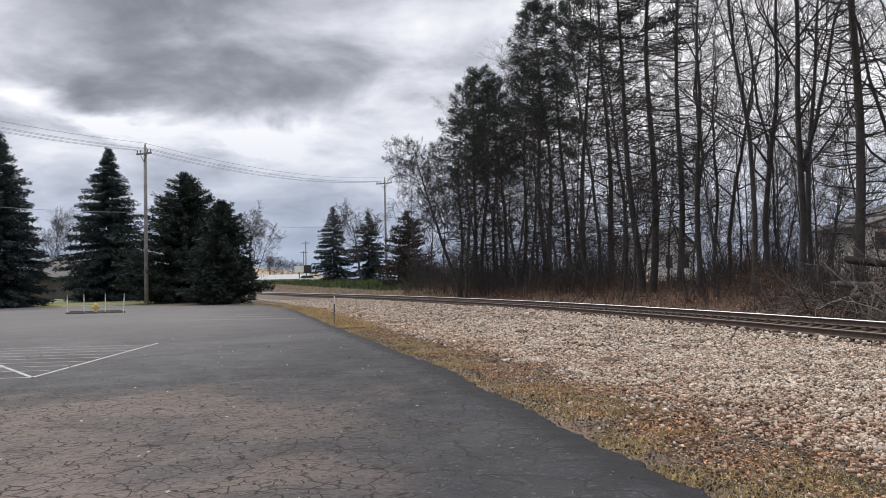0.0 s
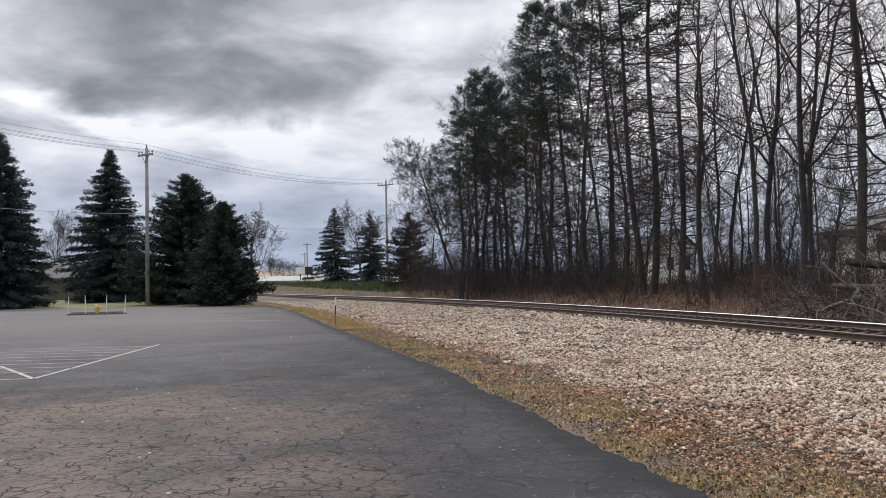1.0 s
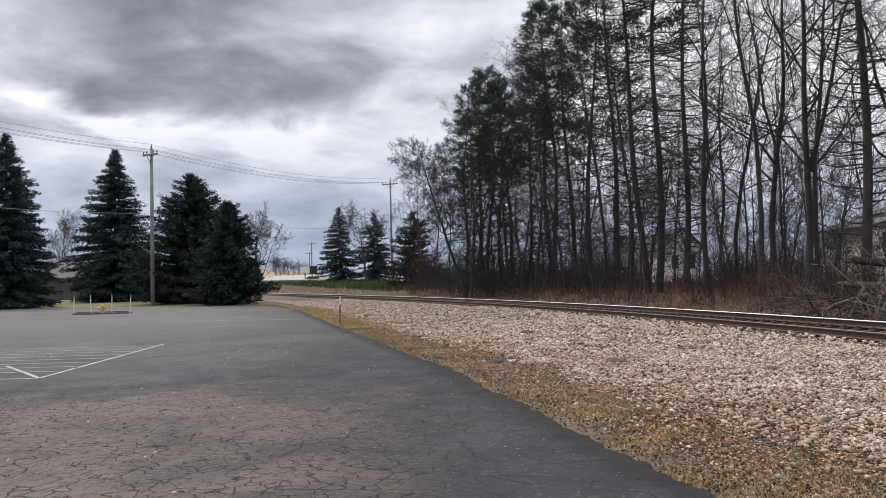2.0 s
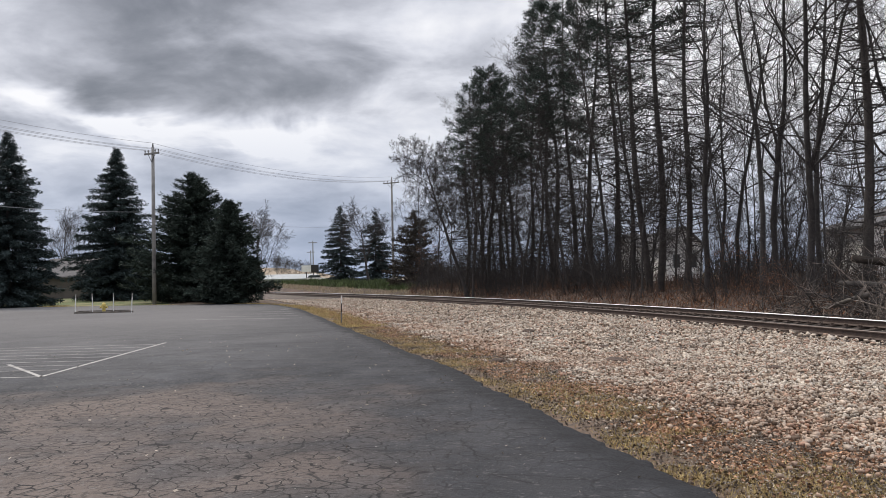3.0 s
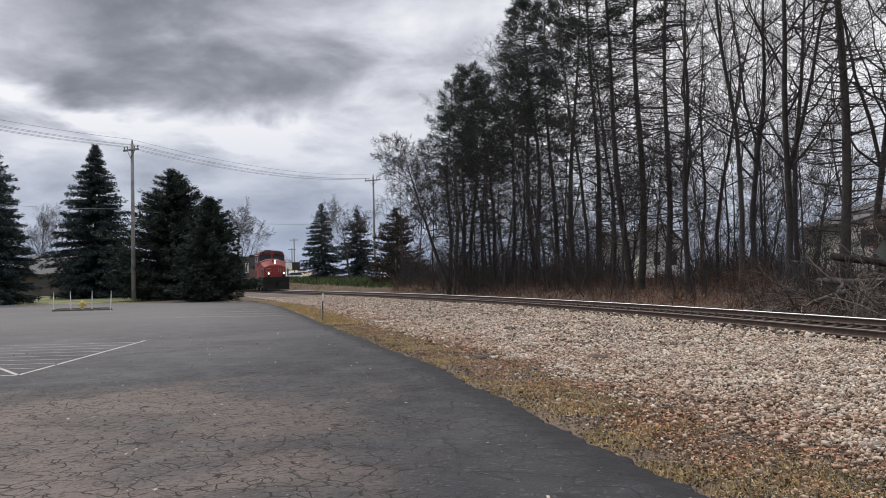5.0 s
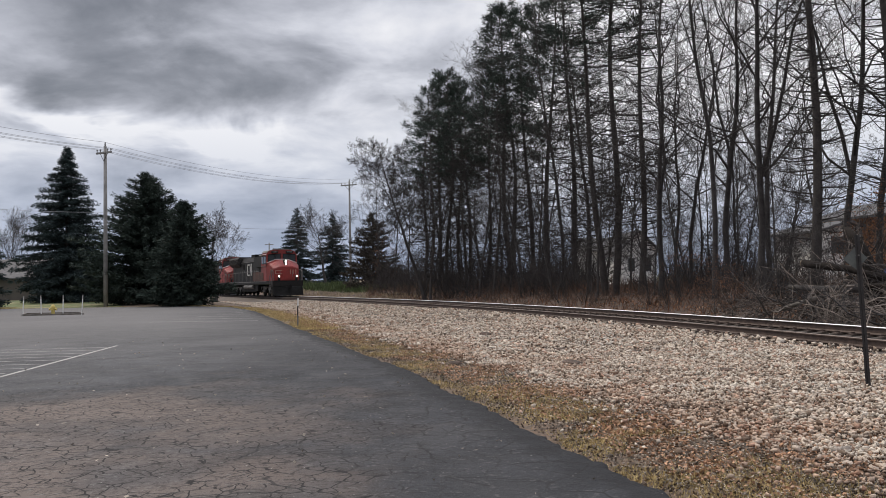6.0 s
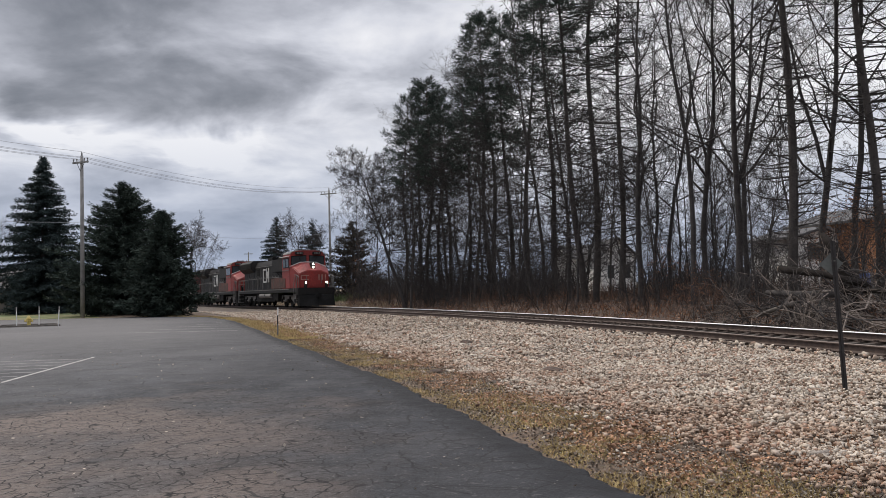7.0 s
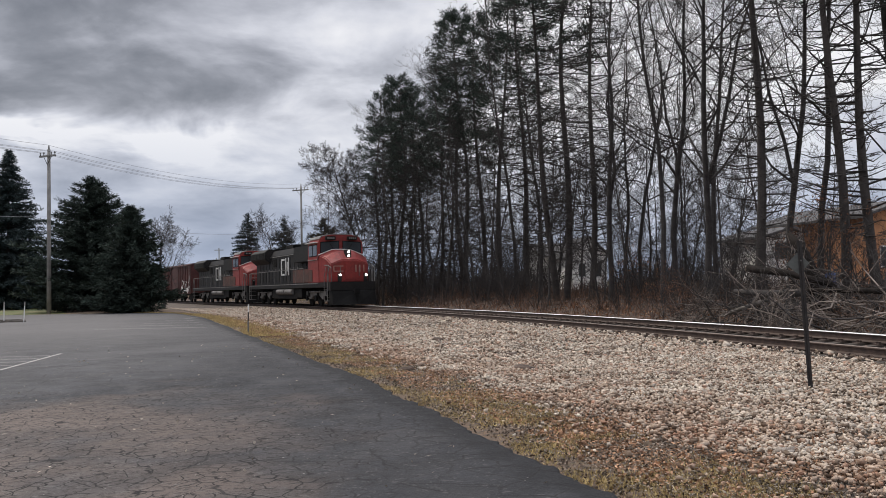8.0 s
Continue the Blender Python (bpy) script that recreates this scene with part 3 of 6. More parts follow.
def make_ties():
    bed = empty("track_bed", Matrix(), "dark creosoted wooden ties bedded in pale ballast", "railway ties", kind="structure")
    b = Build()
    b.box(-1.3, -0.115, -0.18, 1.3, 0.115, 0.0)
    tie = b.mesh("tie", TIE)
    pl = Build()
    for x in (-0.755, 0.755):
        pl.box(x - 0.19, -0.095, 0.0, x + 0.19, 0.095, 0.018)
        for sx in (-0.1, 0.1):
            pl.box(x + sx - 0.02, -0.05, 0.018, x + sx + 0.02, -0.02, 0.055)
            pl.box(x + sx - 0.02, 0.02, 0.018, x + sx + 0.02, 0.05, 0.055)
    plate = pl.mesh("tie_plates", RUST)
    s0 = s_at_y(4)
    for k in range(230):
        s = s0 + k * 0.5 + 0.04 * math.sin(k * 7.1)
        p, t = track(s)
        m = Matrix.Translation((p.x, p.y, RAIL_Z - 0.19)) @ Matrix.Rotation(math.atan2(-t.x, t.y) + 0.01 * math.sin(k * 3.3), 4, "Z") @ Matrix.Rotation(-0.06, 4, "Y")
        o = new("tie", tie)
        o.parent, o.matrix_basis = bed, m
        q = new("tie_plates", plate)
        q.parent = o


make_ties()


# ---- foliage helpers ----
def frames(d):
    """Two directions across each of many directions."""
    ref = np.where(np.abs(d[:, 2:3]) < 0.9, np.array([[0, 0, 1.0]]), np.array([[1.0, 0, 0]]))
    u = np.cross(d, ref)
    u /= np.linalg.norm(u, axis=1)[:, None] + 1e-9
    return u, np.cross(d, u)


def blades(base, d, length, width, rng, roll=True):
    """Slim kite-shaped blades: base points, directions, lengths and widths, as (co, quads)."""
    u, w = frames(d)
    a = rng.uniform(0, 2 * np.pi, len(base)) if roll else np.zeros(len(base))
    side_v = (u * np.cos(a)[:, None] + w * np.sin(a)[:, None]) * np.asarray(width).reshape(-1, 1) / 2
    L = np.asarray(length).reshape(-1, 1)
    co = np.stack([base, base + d * L * 0.45 + side_v, base + d * L, base + d * L * 0.45 - side_v], 1).reshape(-1, 3)
    return co, np.arange(len(co)).reshape(-1, 4)


def rot_dirs(axis_dirs, spread, rng):
    d = axis_dirs + rng.normal(0, spread, axis_dirs.shape)
    return d / (np.linalg.norm(d, axis=1)[:, None] + 1e-9)


def limb(b, tips, p, d, length, r, level, rng, up=0.25, wig=0.18, kids=(7, 6, 5), thin=0.011):
    """A crooked branch and its children. tips collects end points and directions."""
    segs = (6, 4, 2, 1)[min(level, 3)]
    pts, rad = [p.copy()], [r]
    for k in range(segs):
        d = (d + Vector(rng.normal(0, wig * (1.3, 1.2, 0.9, 0.6)[min(level, 3)], 3)) + Vector((0, 0, up * 0.25))).normalized()
        p = p + d * (length / segs)
        pts.append(p.copy())
        rad.append(max(thin * 0.6, r * (1 - 0.8 * (k + 1) / segs)))
    b.tube(pts, rad, (6, 4, 3, 3)[min(level, 3)], caps=False)
    if level >= len(kids):
        tips.append((p, d))
        return
    n = max(2, int(kids[level] * rng.uniform(0.75, 1.25)))
    for k in range(n):
        f = 0.25 + 0.75 * (k + rng.uniform(0.2, 0.8)) / n
        i = min(int(f * segs), segs - 1)
        q = pts[i].lerp(pts[i + 1], f * segs - i)
        axis = (pts[i + 1] - pts[i]).normalized()
        out = Vector(rng.normal(0, 1, 3))
        out = (out - axis * out.dot(axis)).normalized()
        ang = rng.uniform(0.5, 1.1)
        nd = (axis * math.cos(ang) + out * math.sin(ang)).normalized()
        limb(b, tips, q, nd, length * rng.uniform(0.38, 0.62) * (1.15 - 0.5 * f), max(thin, r * 0.42 * (1.1 - 0.6 * f)), level + 1, rng, up, wig, kids, thin)


def bare_tree(seed, height, r, label, first=0.35, lean=(0, 0), fork=False, limbs=13, kids=(7, 5, 5), spread=0.8, reach=0.33, up=0.35, thin=0.0095, mat_t=None, mat_b=None, leafy=0, name="bare_tree"):
    """A leafless tree: a crooked tapering trunk, and a crown of limbs down to the twigs."""
    rng = np.random.default_rng(seed)
    root = empty(name, Matrix(), label, "tree")
    t, c, tips = Build(), Build(), []
    segs = 12
    p, d = Vector((0, 0, -0.2)), Vector((lean[0], lean[1], 1)).normalized()
    pts, rad = [p.copy()], [r * 1.35]
    for k in range(segs):
        d = (d + Vector((rng.normal(0, 0.075), rng.normal(0, 0.075), 0.09 * (1 - min(0.9, 2 * abs(lean[0])))))).normalized()
        p = p + d * (height / segs)
        pts.append(p.copy())
        rad.append(r * (1 - 0.93 * ((k + 1) / segs) ** 1.1))
    t.tube(pts, rad, 10, caps=False)
    t.done("trunk", mat_t or BARK, root, smooth=True)
    if fork:
        limb(c, tips, pts[3].copy(), Vector((rng.uniform(-0.4, 0.4), rng.uniform(-0.4, 0.4), 1)).normalized(), height * 0.6, r * 0.6, 0, rng, up, 0.1, kids, thin)
    for k in range(limbs):
        f = first + (0.97 - first) * (k + rng.uniform(0, 0.9)) / limbs
        i = min(int(f * segs), segs - 1)
        q = pts[i].lerp(pts[i + 1], f * segs - i)
        a = k * 2.4 + rng.uniform(-0.5, 0.5)
        tilt = spread * rng.uniform(0.7, 1.2)
        nd = Vector((math.cos(a) * math.sin(tilt), math.sin(a) * math.sin(tilt), math.cos(tilt)))
        limb(c, tips, q, nd, height * reach * (1.25 - 0.7 * f) * rng.uniform(0.75, 1.2), max(thin * 2, r * 0.42 * (1.1 - 0.8 * f)), 0, rng, up, 0.2, kids, thin)
    c.done("crown", mat_b or TWIG, root)
    if leafy:
        base = np.repeat(np.array([tuple(q) for q, _ in tips]), leafy, 0)
        base = base + rng.normal(0, 0.10, base.shape)
        co, f = blades(base, rot_dirs(np.tile([0, 0, -0.4], (len(base), 1)), 0.7, rng), rng.uniform(0.06, 0.12, len(base)), rng.uniform(0.03, 0.06, len(base)), rng)
        o = new("leaves", quick_mesh("leaves", co, f, 4, REDBRUSH))
        o.parent = root
    return root


def forest_pine(seed, height, r, label, crown_from=0.5, width=2.6):
    """A tall woodland pine: a bare pole with dead stubs, and tufted boughs above."""
    rng = np.random.default_rng(seed)
    root = empty("pine_tree", Matrix(), label, "tree")
    t, c = Build(), Build()
    pts = [Vector((0.20 * math.sin(k * 0.9 + seed), 0.20 * math.cos(k * 0.7 + seed), -0.2 + height * k / 10)) for k in range(11)]
    t.tube(pts, [r * (1.2 - 1.1 * k / 10) for k in range(11)], 9, caps=False)
    t.done("trunk", PINEBARK, root, smooth=True)
    base, dirs = [], []
    n = int(height * 6.6)
    for k in range(n):
        f = 0.12 + 0.87 * (k + rng.uniform(0, 1)) / n
        i = min(int(f * 10), 9)
        q = pts[i].lerp(pts[i + 1], f * 10 - i)
        a = rng.uniform(0, 2 * math.pi)
        live = f > crown_from - rng.uniform(0, 0.12)
        if not live and rng.uniform() < 0.08:
            continue
        prof = max(0.25, math.sin(min(1, (1.04 - f) / (1.04 - crown_from) * 1.25) * math.pi * 0.55))
        L = (width * prof * rng.uniform(0.55, 1.15)) if live else rng.uniform(0.8, 2.7)
        rise = rng.uniform(-0.1, 0.35) + (0.4 if f > 0.88 else 0)
        d = Vector((math.cos(a), math.sin(a), rise)).normalized()
        mid = q + d * L * 0.5 + Vector((0, 0, -0.04 * L))
        end = q + d * L + Vector((0, 0, 0.08 * L))
        c.tube([q, mid, end], [0.035, 0.022, 0.010], 4, caps=False)
        side_d = d.cross(Vector((0, 0, 1))).normalized()
        for j in range(3 if live else 4):
            e = q.lerp(end, rng.uniform(0.4, 0.95))
            dd = (d + side_d * rng.choice([-1, 1]) * rng.uniform(0.5, 1.1) + Vector((0, 0, rng.uniform(-0.1, 0.4)))).normalized()
            tip = e + dd * L * rng.uniform(0.2, 0.4)
            c.tube([e, tip], [0.014, 0.008], 3, caps=False)
            if live:
                for g in (0.55, 0.8, 1.0):
                    base.append(e.lerp(tip, g))
                    dirs.append(dd)
        if live:
            for g in (0.6, 0.75, 0.9, 1.0):
                base.append(q.lerp(end, g))
                dirs.append(d)
    c.done("branchwork", TWIG, root)
    base, dirs = np.repeat(np.array(base), 8, 0), np.repeat(np.array(dirs), 8, 0)
    base = base + rng.normal(0, 0.14, base.shape)
    d = rot_dirs(dirs + np.array([0, 0, 0.25]), 0.7, rng)
    co, f = blades(base, d, rng.uniform(0.2, 0.38, len(base)), rng.uniform(0.032, 0.055, len(base)), rng)
    o = new("needles", quick_mesh("needles", co, f, 4, PINE))
    o.parent = root
    return root


def spruce(seed, height, width, label, bare=0.02, mat_n=None, droop=0.35, dense=1.0, name="spruce_tree", puffy=0.0):
    """A spruce or fir: whorls of drooping boughs hung with needle sprays, to the ground."""
    rng = np.random.default_rng(seed)
    root = empty(name, Matrix(), label, "tree")
    t = Build()
    t.tube([(0, 0, -0.2), (0, 0, height * 0.5), (0, 0, height * 0.99)], [height * 0.016, height * 0.010, 0.01], 8, caps=False)
    t.done("trunk", BARK, root, smooth=True)
    c, base, dirs, wid, lens = Build(), [], [], [], []
    n = int(height * 44 * dense)
    for k in range(n):
        f = bare + (0.985 - bare) * ((k + rng.uniform(0, 1)) / n) ** 1.12
        z = height * f
        a = rng.uniform(0, 2 * math.pi)
        lobe = 1 + (0.12 + 0.35 * puffy) * math.sin(3 * a + seed + z * 1.1) + (0.08 + 0.3 * puffy) * math.sin(5 * a + z * 2.3)
        prof = (1 - f) ** (0.74 - 0.34 * puffy) * (1 - 0.3 * math.exp(-f * 14)) * (1 - 0.4 * max(0.0, f - 0.78) / 0.22 * (1 - 0.6 * puffy))
        tier = 1 + 0.10 * math.sin(z * 7.5 + 0.6 * math.sin(2 * a))
        L = width * prof * lobe * tier * rng.uniform(0.72, 1.08) + 0.04
        d = Vector((math.cos(a), math.sin(a), 0.25 * f))
        p0 = Vector((0, 0, z))
        mid = p0 + d * L * 0.55 + Vector((0, 0, -droop * 0.35 * L))
        end = p0 + d * L + Vector((0, 0, (-droop * 0.55 + 0.25 * puffy) * L))
        if L > 0.5:
            c.tube([p0, mid, end], [0.03, 0.02, 0.006], 3, caps=False)
        m = int(5 + L * 7)
        for j in range(m):
            g = 0.08 + 0.95 * (j + rng.uniform(0, 1)) / m
            q = p0.lerp(mid, g / 0.55) if g < 0.55 else mid.lerp(end, min(1.0, (g - 0.55) / 0.45))
            ax = (end - mid).normalized()
            s = ax.cross(Vector((0, 0, 1))).normalized() * rng.uniform(-1, 1)
            dd = (ax * rng.uniform(0.5, 1.0) + s * 1.1 + Vector((0, 0, rng.uniform(-0.45, 0.1) + 0.5 * puffy * rng.uniform(-0.2, 1)))).normalized()
            base.append(q)
            dirs.append(dd)
            lens.append(rng.uniform(0.16, 0.36) * (0.3 + 0.8 * prof ** 0.5))
            wid.append(rng.uniform(0.17, 0.30) * (0.45 + 0.65 * prof))
    c.done("bough_frame", TWIG, root)
    base, dirs = np.array(base), np.array(dirs)
    k = 8
    base, dirs = np.repeat(base, k, 0), rot_dirs(np.repeat(dirs, k, 0), 0.38, rng)
    base = base + rng.normal(0, 0.07, base.shape)
    co, f = blades(base, dirs, np.repeat(lens, k) * 1.15, np.repeat(wid, k) * 0.36, rng)
    o = new("needles", quick_mesh("needles", co, f, 4, mat_n or SPRUCE))
    o.parent = root
    return root


def place(ob, x, y, turn=0.0, scale=1.0, sink=0.0, lean=(0.0, 0.0)):
    ob.matrix_basis = Matrix.Translation((x, y, float(land(x, y)) - sink)) @ Matrix.Rotation(radians(lean[0]), 4, "X") @ Matrix.Rotation(radians(lean[1]), 4, "Y") @ Matrix.Rotation(radians(turn), 4, "Z")
    ob.scale = (scale, scale, scale)
    return ob


def another(ob, x, y, turn=0.0, scale=1.0, lean=(0.0, 0.0)):
    o = copy_thing(ob, Matrix())
    return place(o, x, y, turn, scale, 0.0, lean)


BROWNFIR = mat("brown_fir", (0.085, 0.072, 0.055), 0.9, 0.9, 0.3, 0.0, 10.0, spec=0.2, island=0.4)

# ---- the evergreens by the lot ----
x, y = at(192, 76)
place(spruce(11, 14.1, 4.6, "tall dense dark green spruce, cone-shaped to the ground"), x, y)
x, y = at(-2, 62)
place(spruce(12, 13.3, 4.0, "tall blue-green spruce with layered drooping boughs", dense=0.85), x, y, 40)
x, y = at(328, 66)
place(spruce(13, 10.3, 5.0, "broad dark green pine with an uneven bushy crown", mat_n=PINE, droop=0.1, name="bushy_pine", puffy=0.35, dense=1.2), x, y)
x, y = at(392, 59)
place(spruce(14, 7.4, 2.75, "lower bushy dark green pine beside the asphalt", mat_n=PINE, droop=0.1, name="bushy_pine", puffy=0.3, dense=1.25), x, y)

# ---- evergreens and bare trees beyond the bend ----
x, y = at(590, 135)
place(spruce(15, 12.6, 4.4, "distant spruce with open tiered boughs", droop=0.3, dense=0.45), x, y)
x, y = at(652, 125)
place(spruce(16, 10.8, 4.2, "distant dark spruce among bare trees", dense=0.5), x, y)
x, y = at(722, 92)
place(spruce(17, 8.6, 3.4, "brownish young conifer at the wood's edge", mat_n=BROWNFIR, puffy=0.5, dense=0.55), x, y)

orchard = bare_tree(21, 7.6, 0.17, "wide-spreading leafless tree against the sky", first=0.30, limbs=13, spread=0.85, reach=0.66, up=0.08, thin=0.011, kids=(8, 7, 6))
x, y = at(448, 88)
place(orchard, x, y)
x, y = at(640, 120)
another(orchard, x, y, 80, 1.2)
for px, far_d, turn, sc in ((478, 300, 0, 1.0), (488, 310, 70, 1.1), (500, 320, 140, 1.0), (514, 330, 210, 0.95), (526, 315, 300, 0.8)):
    another(orchard, *at(px, far_d), turn, sc)
x, y = at(100, 105)
vase = bare_tree(22, 8.0, 0.15, "leafless tree with many upright branches", first=0.15, limbs=14, spread=0.5, reach=0.75, up=0.5, thin=0.011, kids=(8, 7, 4))
place(vase, x, y)

# ---- the wood ----
PINES = [forest_pine(31 + k, h, r, lb, cf, w) for k, (h, r, cf, w, lb) in enumerate((
    (17.5, 0.14, 0.56, 2.5, "tall woodland pine with a bare trunk and dark tufted crown"), (19.5, 0.16, 0.54, 2.8, "tall woodland pine with a bare trunk and dark tufted crown"),
    (21.5, 0.17, 0.54, 2.8, "tall woodland pine with a bare trunk and dark tufted crown"), (23.0, 0.165, 0.60, 2.9, "very tall pine with a thick bare trunk and dead side branches"),
    (20.0, 0.14, 0.80, 2.2, "half-dead pine with a thin crown and many bare side branches")))]
BARES = [
    bare_tree(41, 21.0, 0.12, "tall slender leafless hardwood in the wood", first=0.28, limbs=15, spread=0.85, reach=0.28, up=0.4, kids=(8, 6, 4), thin=0.006),
    bare_tree(42, 19.0, 0.14, "forked leafless hardwood with steep limbs", first=0.22, limbs=14, spread=0.9, reach=0.34, fork=True, kids=(8, 6, 4), thin=0.006),
    bare_tree(43, 17.0, 0.12, "crooked leafless hardwood with fine twigs", first=0.25, limbs=17, spread=1.0, reach=0.36, lean=(0.12, 0), kids=(8, 6, 4), thin=0.006),
    bare_tree(44, 11.0, 0.075, "young thin leafless tree in the understorey", first=0.12, kids=(6, 5, 4), limbs=14, spread=0.8, reach=0.36, thin=0.010),
]
used = set()


def grow(kind, k, px, dist, turn, scale=1.0, lean=(0.0, 0.0)):
    src = (PINES if kind == "p" else BARES)[k]
    x, y = at(px, dist)
    if kind == "p" and lean == (0.0, 0.0):
        lean = (1.5 * math.sin(px * 1.3), 2.6 * math.sin(px * 2.1))
    if kind == "b" and lean == (0.0, 0.0):
        lean = (4.5 * math.sin(px * 1.7), 4.5 * math.sin(px * 2.9))
    if (kind, k) not in used:
        used.add((kind, k))
        return place(src, x, y, turn, scale, 0.0, lean)
    return another(src, x, y, turn, scale, lean)


x, y = at(815, 62)
place(bare_tree(46, 11.8, 0.16, "leafless tree arching out over the wood's edge", first=0.40, lean=(-0.24, -0.05), limbs=26, spread=1.05, reach=0.32, up=0.05, thin=0.010, kids=(9, 7, 6)), x, y)
WOOD = [
    ("p", 0, 812, 70, 0, 1.0), ("p", 1, 838, 72, 50, 0.97), ("p", 0, 856, 67, 130, 1.03), ("p", 0, 874, 74, 200, 1.05),
    ("p", 1, 897, 70, 80, 0.93), ("p", 0, 925, 64, 20, 0.98), ("p", 2, 962, 62, 0, 1.0), ("p", 1, 978, 66, 140, 1.18), ("p", 2, 1004, 58, 70, 0.95),
    ("p", 1, 1030, 56, 250, 1.1), ("b", 0, 1062, 50, 0, 1.0), ("p", 2, 1088, 52, 200, 1.0), ("b", 2, 1106, 47, 60, 1.05), ("p", 3, 1130, 44, 30, 1.0),
    ("p", 3, 1150, 43, 110, 1.05), ("p", 4, 1200, 41, 200, 1.05), ("b", 1, 1236, 38, 60, 1.0, (0, -3)), ("b", 0, 1262, 42, 260, 0.8), ("b", 2, 1292, 40, 210, 0.95),
    ("b", 0, 1335, 34, 320, 1.0), ("b", 1, 1354, 36, 90, 1.0), ("b", 1, 1416, 31, 0, 1.0), ("b", 2, 1432, 33, 250, 1.0), ("p", 3, 1526, 26, 190, 0.9),
    ("b", 1, 1576, 27, 140, 0.9), ("b", 0, 1635, 26, 220, 0.95), ("p", 3, 1677, 25, 80, 0.85), ("p", 4, 1741, 25, 30, 1.0),
    ("b", 2, 1790, 30, 200, 1.0), ("b", 1, 1850, 28, 300, 1.0), ("p", 1, 1930, 27, 0, 1.0),
    ("b", 3, 760, 78, 0, 1.0), ("b", 3, 785, 70, 90, 1.0), ("b", 3, 735, 88, 200, 1.1), ("b", 3, 945, 58, 40, 0.9), ("b", 3, 1040, 47, 130, 0.9),
    ("b", 3, 1100, 60, 310, 1.0), ("b", 3, 1180, 50, 10, 1.0), ("b", 3, 1270, 36, 170, 0.8), ("b", 3, 1310, 48, 250, 1.0), ("b", 3, 1380, 44, 60, 1.1),
    ("b", 3, 1450, 30, 110, 0.7), ("b", 3, 1650, 38, 0, 0.7),
    ("b", 0, 880, 95, 15, 1.0), ("b", 2, 950, 90, 75, 1.0), ("b", 2, 1160, 75, 195, 0.9), 
    ("b", 2, 1370, 66, 315, 0.9), ("b", 2, 1540, 58, 105, 0.9), ("b", 0, 830, 84, 165, 0.9),
    ("p", 4, 826, 90, 15, 0.7), ("p", 4, 912, 86, 135, 0.75), ("p", 4, 1018, 76, 45, 0.75),
    ("p", 4, 826, 60, 300, 0.65), ("b", 0, 848, 63, 20, 0.7), ("p", 4, 884, 61, 160, 0.7), ("b", 0, 910, 58, 220, 0.75), ("p", 4, 940, 57, 280, 0.75), ("b", 0, 990, 54, 340, 0.8),
    ("b", 3, 815, 66, 70, 1.0), ("b", 3, 865, 64, 130, 1.0), ("b", 3, 920, 62, 190, 1.0), ("b", 3, 965, 56, 250, 1.0), ("b", 3, 1010, 52, 310, 1.0), ("b", 3, 1120, 42, 20, 0.9),
    ("b", 3, 840, 62, 35, 0.8), ("b", 3, 900, 60, 95, 0.8), ("b", 3, 985, 52, 155, 0.8), ("b", 3, 1215, 36, 215, 0.7),
]
for row in WOOD:
    grow(*row)
# the next belt of trees, beyond the houses
back = random.Random(49)
for k in range(26):
    px = 985 + 35 * k + back.uniform(-12, 12)
    grow("b", 3, px, back.uniform(96, 135), back.uniform(0, 360), back.uniform(0.6, 0.95))
# young growth between the trunks, along the bank
for k in range(44):
    px = 835 + 22 * k + back.uniform(-10, 10)
    if 1168 < px < 1222 or px > 1480:
        continue
    near = float(np.interp(px, [830, 1000, 1200, 1400, 1600, 1800], [62, 52, 38, 30, 26, 24]))
    grow("b", 3, px, near + back.uniform(1, 16), back.uniform(0, 360), back.uniform(0.5, 0.9))
beech = bare_tree(48, 4.2, 0.035, "young tree holding its russet dead leaves", first=0.1, limbs=14, spread=0.95, reach=0.5, up=0.2, thin=0.006, kids=(5, 4), leafy=3, name="leafy_sapling")
place(beech, *at(1612, 24.5), 0, 0.75)
for px, dist, turn, sc in ((1665, 25, 80, 0.8), (1735, 24, 160, 0.7), (1335, 27, 40, 0.45), (1362, 26, 190, 0.4), (1290, 36, 100, 0.6), (745, 86, 10, 1.3)):
    another(beech, *at(px, dist), turn, sc)


# ---- shrubs under the trees ----
def shrub(seed, height, label):
    """A leafless shrub: several crooked stems from one stool, branching to twigs."""
    rng = np.random.default_rng(seed)
    root = empty("shrub", Matrix(), label, "shrub", "shrubs of the wood")
    for k in range(7):
        b, tips = Build(), []
        a = k * 0.9 + rng.uniform(-0.3, 0.3)
        tilt = rng.uniform(0.1, 0.75)
        d = Vector((math.cos(a) * math.sin(tilt), math.sin(a) * math.sin(tilt), math.cos(tilt)))
        limb(b, tips, Vector((0.15 * math.cos(a), 0.15 * math.sin(a), -0.1)), d, height * rng.uniform(0.6, 1.05), rng.uniform(0.018, 0.032), 0, rng, 0.15, 0.2, (5, 4, 3), 0.007)
        b.done("stem", TWIG, root)
    return root


